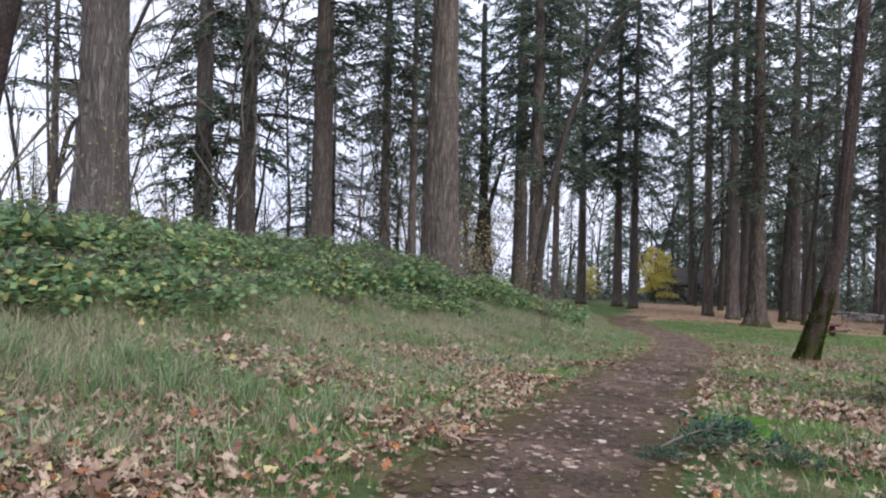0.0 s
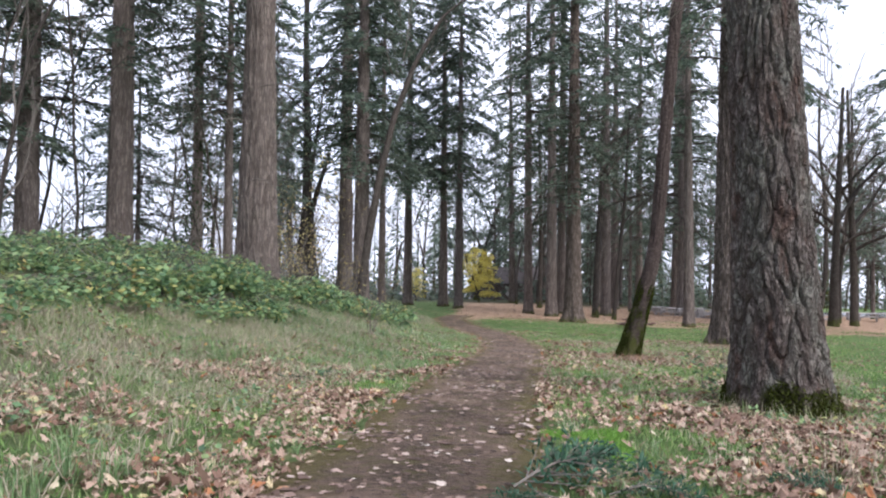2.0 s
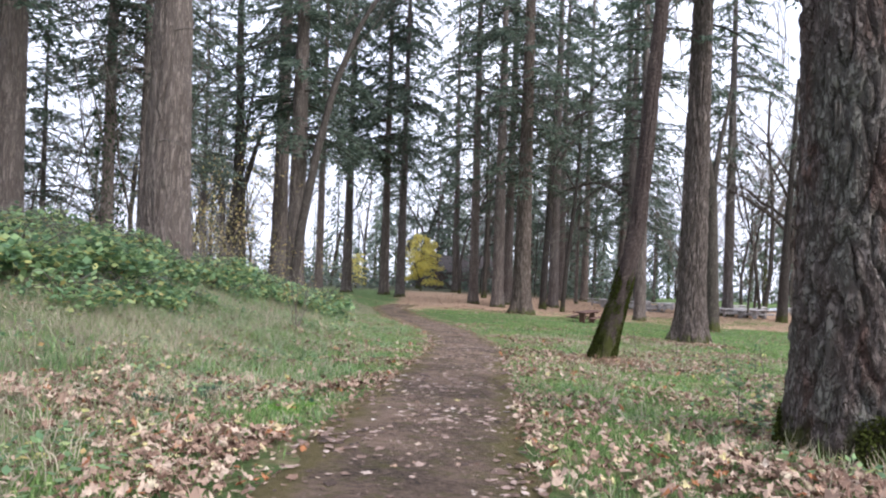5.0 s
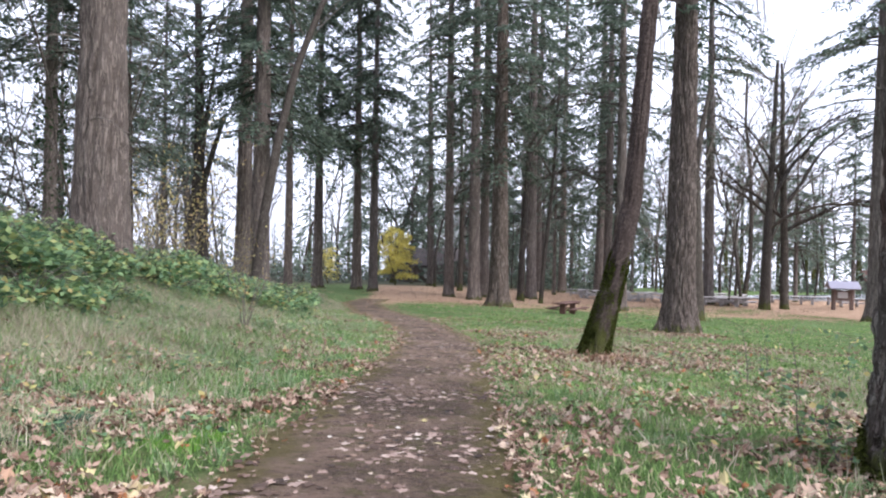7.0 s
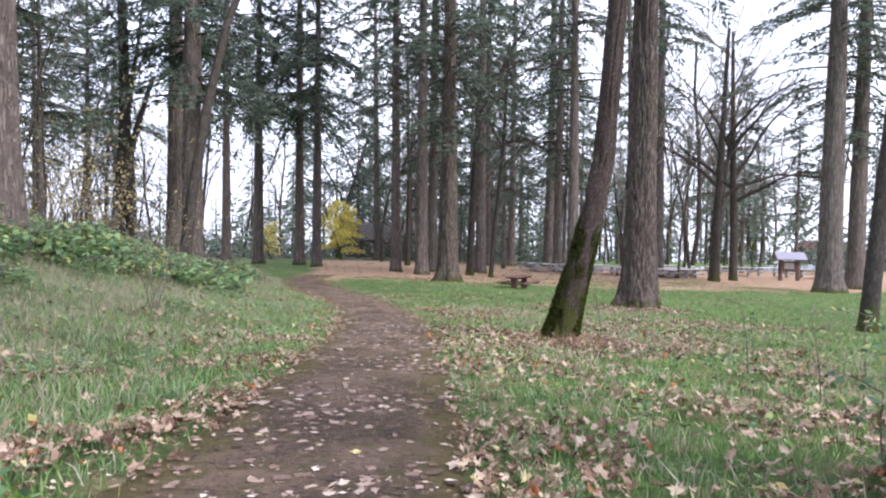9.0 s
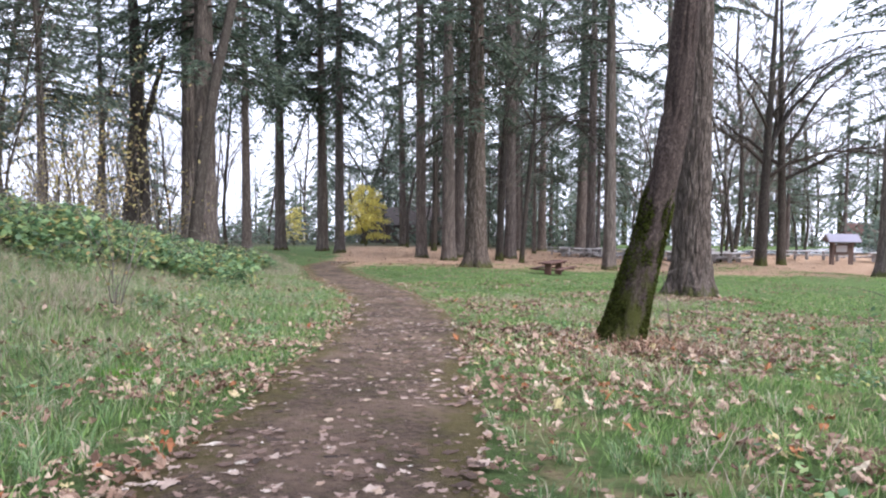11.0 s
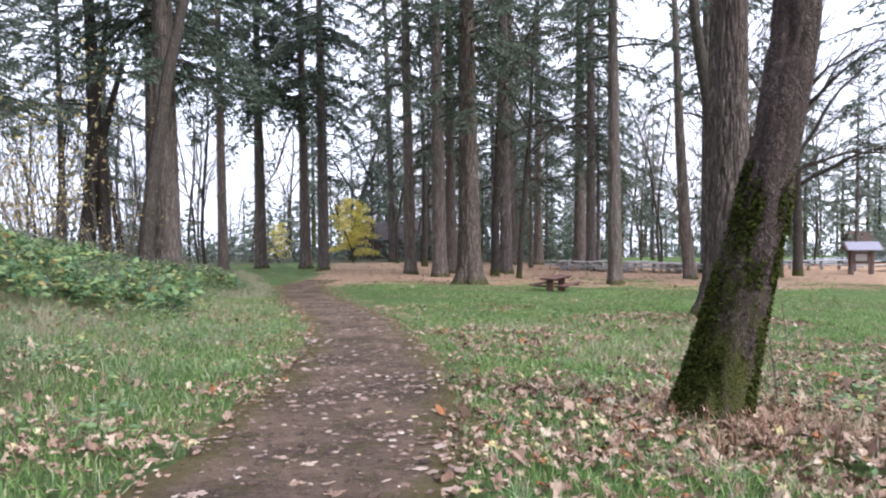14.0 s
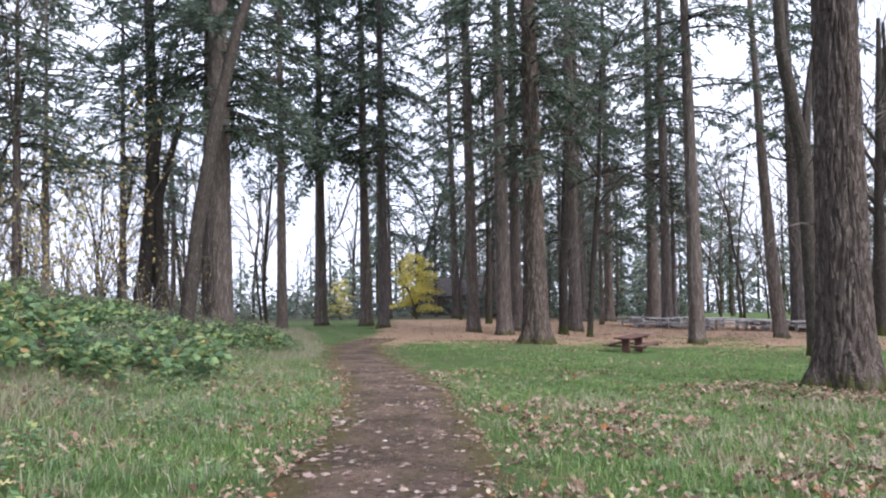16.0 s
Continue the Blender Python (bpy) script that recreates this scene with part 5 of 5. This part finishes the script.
tufts("long_grass", 420, (1.5, 8, 1.9, 6.0), 34, (0.2, 0.5), GRASS, 216, lambda x, y, s: np.clip(patchy(x, y, 1.1, 3.3) * 2 - 0.5, 0.05, 1), "long arching green grass on the bank")
tufts("deep_grass", 2600, (13, 40, 1.5, 7.0), 22, (0.12, 0.34), GRASS, 217, lambda x, y, s: np.clip(patchy(x, y, 0.9, 5.1) * 2.2 - 0.8, 0.05, 1), "deep green grass tufts along the bank")


def weeds(name, n, area, seed, keep, label):
    """Low leafy weeds and bramble runners: small rosettes of broad leaves."""
    r, x, y, s = scatter(n, *area, seed)
    ok = r.uniform(0, 1, n) < keep(x, y, s)
    x, y = np.repeat(x[ok], 11), np.repeat(y[ok], 11)
    m = len(x)
    a, q = r.uniform(0, 6.283, m), r.uniform(0.01, 0.16, m)
    c = np.stack([x + np.cos(a) * q, y + np.sin(a) * q, land(x, y) + r.uniform(0.03, 0.2, m)], 1)
    ax = np.stack([np.cos(a), np.sin(a), r.normal(size=m) * 0.3 + 0.1], 1)
    tagged(part(name, solid(name, *blades(c, r.uniform(0.05, 0.11, m), r.uniform(0.035, 0.07, m), ax, r, 2.0), BRAMBLE)), label, "weeds", kind="stuff")


tufts("lawn_tufts", 3200, (14, 40, -12, -1.5), 22, (0.1, 0.24), LAWN, 221, lambda x, y, s: np.clip(patchy(x, y, 0.9, 1.1) * 2.4 - 0.9, 0.05, 1), "thick green grass tufts on the lawn")
tufts("dead_bracken", 260, (19.0, 21.4, -5.2, -2.2), 16, (0.1, 0.34), RUSSET, 222, lambda x, y, s: np.exp(-(((s + 3.5) / 1.0) ** 2 + ((y - 20.1) / 0.9) ** 2)), "russet dead bracken round the leaning maple's foot")
weeds("leafy_weeds", 2600, (1.5, 34, 1.5, 7.5), 218, lambda x, y, s: np.clip(patchy(x, y, 1.6, 6.6) * 2.4 - 1.1, 0.04, 1) * np.clip(s / 4, 0.2, 1), "low leafy green weeds and bramble runners")
weeds("lawn_weeds", 500, (5, 26, -8, -2.5), 219, lambda x, y, s: np.clip(patchy(x, y, 1.3, 2.2) * 2.4 - 1.2, 0.03, 1), "low leafy green weeds among fallen leaves")
for px0, py0, rad in [(3.55, 8.7, 0.55), (3.3, 7.9, 0.4), (1.9, 13.3, 0.4), (3.6, 19.5, 0.5), (4.7, 6.3, 0.3)]:
    grass("fresh_grass", 9000, (py0 - rad, py0 + rad, float(np.interp(py0, PATH_Y, PATH_X) - px0) * 0.93 - rad, float(np.interp(py0, PATH_Y, PATH_X) - px0) * 0.93 + rad), (0.03, 0.1), (0.004, 0.01), VIVID, 214 + int(py0),
          lambda x, y, s: (np.hypot(x - px0, y - py0) < rad * (0.75 + 0.25 * np.sin(np.arctan2(y - py0, x - px0) * 3))) * 0.8, "patch of vivid fresh green grass at the path's edge")


def maple_leaf():
    """The outline of a lobed leaf, one metre across, as a fan-free polygon."""
    pts = [(0, -0.5), (0.06, -0.3), (0.3, -0.36), (0.24, -0.22), (0.5, -0.12), (0.36, 0.02), (0.46, 0.2), (0.22, 0.16), (0.16, 0.3), (0, 0.55),
           (-0.16, 0.3), (-0.22, 0.16), (-0.46, 0.2), (-0.36, 0.02), (-0.5, -0.12), (-0.24, -0.22), (-0.3, -0.36), (-0.06, -0.3)]
    return np.array([(a, b, 0.0) for a, b in pts])


LEAF = maple_leaf()


def strewn(n, area, size, seed, keep, lift=0.015, tilt=0.35, flat=1.0):
    r, x, y, s = scatter(n, *area, seed)
    ok = r.uniform(0, 1, n) < keep(x, y, s)
    x, y = x[ok], y[ok]
    m = len(x)
    z = land(x, y) + lift + r.uniform(0, 0.03, m) * flat
    sz = r.uniform(*size, m) * r.uniform(0.6, 1.0, m)
    yaw = r.uniform(0, 6.283, m)
    shape = LEAF[None] * sz[:, None, None] * np.stack([r.uniform(0.4, 1, m), np.ones(m), np.ones(m)], 1)[:, None]
    shape = shape * r.uniform(0.62, 1.12, (m, 18, 1))
    shape[:, :, 2] += r.normal(size=(m, 18)) * 0.09 * flat * sz[:, None]
    curl = r.uniform(-0.3, 0.9, m) * flat
    shape[:, :, 2] += curl[:, None] * (shape[:, :, 0] ** 2 + 0.6 * shape[:, :, 1] ** 2) / sz[:, None]
    ca, sa = np.cos(yaw)[:, None], np.sin(yaw)[:, None]
    X, Y = shape[:, :, 0] * ca - shape[:, :, 1] * sa, shape[:, :, 0] * sa + shape[:, :, 1] * ca
    tx, ty = r.normal(size=m) * tilt * flat, r.normal(size=m) * tilt * flat
    Z = shape[:, :, 2] + X * tx[:, None] + Y * ty[:, None]
    Z -= np.minimum(Z.min(1), 0)[:, None] * 0.7
    v = np.stack([X + x[:, None], Y + y[:, None], Z + z[:, None]], -1)
    return v.reshape(-1, 3), np.arange(m * 18).reshape(-1, 18)


beds = [
    strewn(34000, (1.5, 42, 0.9, 4.8), (0.07, 0.165), 301, lambda x, y, s: np.clip(patchy(x, y, 1.9, 3.0) * 3.0 - 1.15, 0.06, 1) * np.clip(1.35 - (s - 0.9) / 3.4, 0, 1) * np.clip(1.25 - y / 26, 0.2, 1), lift=0.04),
    strewn(26000, (3, 38, -7.5, -0.9), (0.08, 0.18), 302, lambda x, y, s: np.clip(patchy(x, y, 1.7, 5.0) * 3.0 - 1.3, 0.06, 1) * np.clip(1.4 - y / 28, 0.2, 1), lift=0.035),
    strewn(9000, (3, 40, 2.0, 7.0), (0.06, 0.15), 308, lambda x, y, s: np.clip(patchy(x, y, 1.9, 8.0) * 2 - 1.0, 0.05, 0.8), lift=0.06, tilt=0.5),
    strewn(8000, (6, 26, -7, -1.0), (0.08, 0.17), 309, lambda x, y, s: np.clip(patchy(x, y, 0.9, 2.5) * 2.2 - 0.9, 0.03, 1), lift=0.04),
    strewn(20000, (4.5, 14, -7.5, -1.6), (0.09, 0.19), 314, lambda x, y, s: np.clip(1.2 - np.hypot((s + 4.6) / 2.6, (y - 9) / 4.2), 0, 1) * np.clip(patchy(x, y, 1.4, 0.6) * 3 - 0.9, 0.1, 1), lift=0.05),
    strewn(14000, (1.5, 15, 1.1, 5.2), (0.09, 0.18), 316, lambda x, y, s: np.clip(patchy(x, y, 1.25, 7.7) * 3.2 - 1.5, 0.03, 1) * np.clip(1.5 - s / 4.5, 0, 1), lift=0.07),
    strewn(3800, (0, 56, 0.85, 1.6), (0.05, 0.11), 303, lambda x, y, s: 0.75 + 0 * s, lift=0.02, flat=0.6),
    strewn(3600, (0, 56, -1.6, -0.85), (0.05, 0.11), 304, lambda x, y, s: 0.6 + 0 * s, lift=0.02, flat=0.6),
    strewn(7000, (17.5, 24.5, -7, -1.9), (0.09, 0.18), 305, lambda x, y, s: np.exp(-(((s + 4.2) / 1.6) ** 2 + ((y - 20.4) / 1.9) ** 2)), lift=0.045, tilt=0.35),
    strewn(9000, (18, 33, -11, -1.5), (0.09, 0.19), 315, lambda x, y, s: np.clip(patchy(x, y, 0.8, 4.4) * 2.2 - 0.9, 0.04, 1), lift=0.05),
    strewn(13000, (20, 60, -26, -2), (0.07, 0.17), 306, lambda x, y, s: np.clip(patchy(x, y, 0.7, 9.0) * 1.4 - 0.5, 0.05, 1), lift=0.04),
    strewn(9000, (44, 85, -34, 3), (0.1, 0.24), 307, lambda x, y, s: 0.5 * ease((y - 44) / 14) * np.where(s < 0.5 - 0.25 * np.maximum(y - 54, 0), 1, 0.06) * np.where((np.abs(path_left(x, y)) < 0.9) & (y < 60), 0.2, 1), lift=0.03),
]
tagged(part("fallen_leaves", solid("fallen_leaves", *merged(beds), LITTER)), "fallen tan, pink and orange maple leaves on the grass", "leaves", kind="stuff")
path_bits = [strewn(16000, (0, 40, -1.2, 1.2), (0.015, 0.05), 312, lambda x, y, s: np.clip(patchy(x, y, 2.2, 1.0) * 2 - 0.6, 0.15, 1), lift=0.036, flat=0.3),
             strewn(6500, (0, 40, -1.0, 1.0), (0.08, 0.2), 313, lambda x, y, s: np.clip(patchy(x, y, 1.9, 6.0) * 2.6 - 1.0, 0.08, 1), lift=0.034, flat=0.15),
             strewn(1800, (0, 50, -0.85, 0.85), (0.03, 0.09), 310, lambda x, y, s: np.clip(patchy(x, y, 1.2, 4.0) * 2 - 0.6, 0.1, 1), lift=0.036, flat=0.2),
             strewn(700, (0, 45, -0.9, 0.9), (0.08, 0.15), 311, lambda x, y, s: 0.7 + 0 * s, lift=0.036, flat=0.2)]
tagged(part("trodden_leaves", solid("trodden_leaves", *merged(path_bits), TRODDEN)), "small flattened pale leaves trodden into the path", "leaves", kind="stuff")

# the larger leaves on the path, one by one
r = np.random.default_rng(320)
SINGLE = []
for k in range(6):
    v, f = strewn(1, (0, 0.001, 0, 0.001), (0.17, 0.2), 330 + k, lambda x, y, s: 2 + 0 * s, flat=0.22)
    v = v - v.mean(0)
    v[:, 2] -= v[:, 2].min()
    SINGLE.append(solid("leaf", v, f, LITTER_ONE))
for k in range(280):
    y = r.uniform(3.5, 33)
    s = float(np.clip(r.normal() * 0.7, -1.15, 1.15))
    x = float(np.interp(y, PATH_Y, PATH_X)) - s
    lf = part("leaf", SINGLE[k % 6], footpath, m=pose(x, y, on_land(x, y) + 0.034, 0, 0, r.uniform(0, 360)) @ Matrix.Scale(r.uniform(0.4, 0.95), 4))
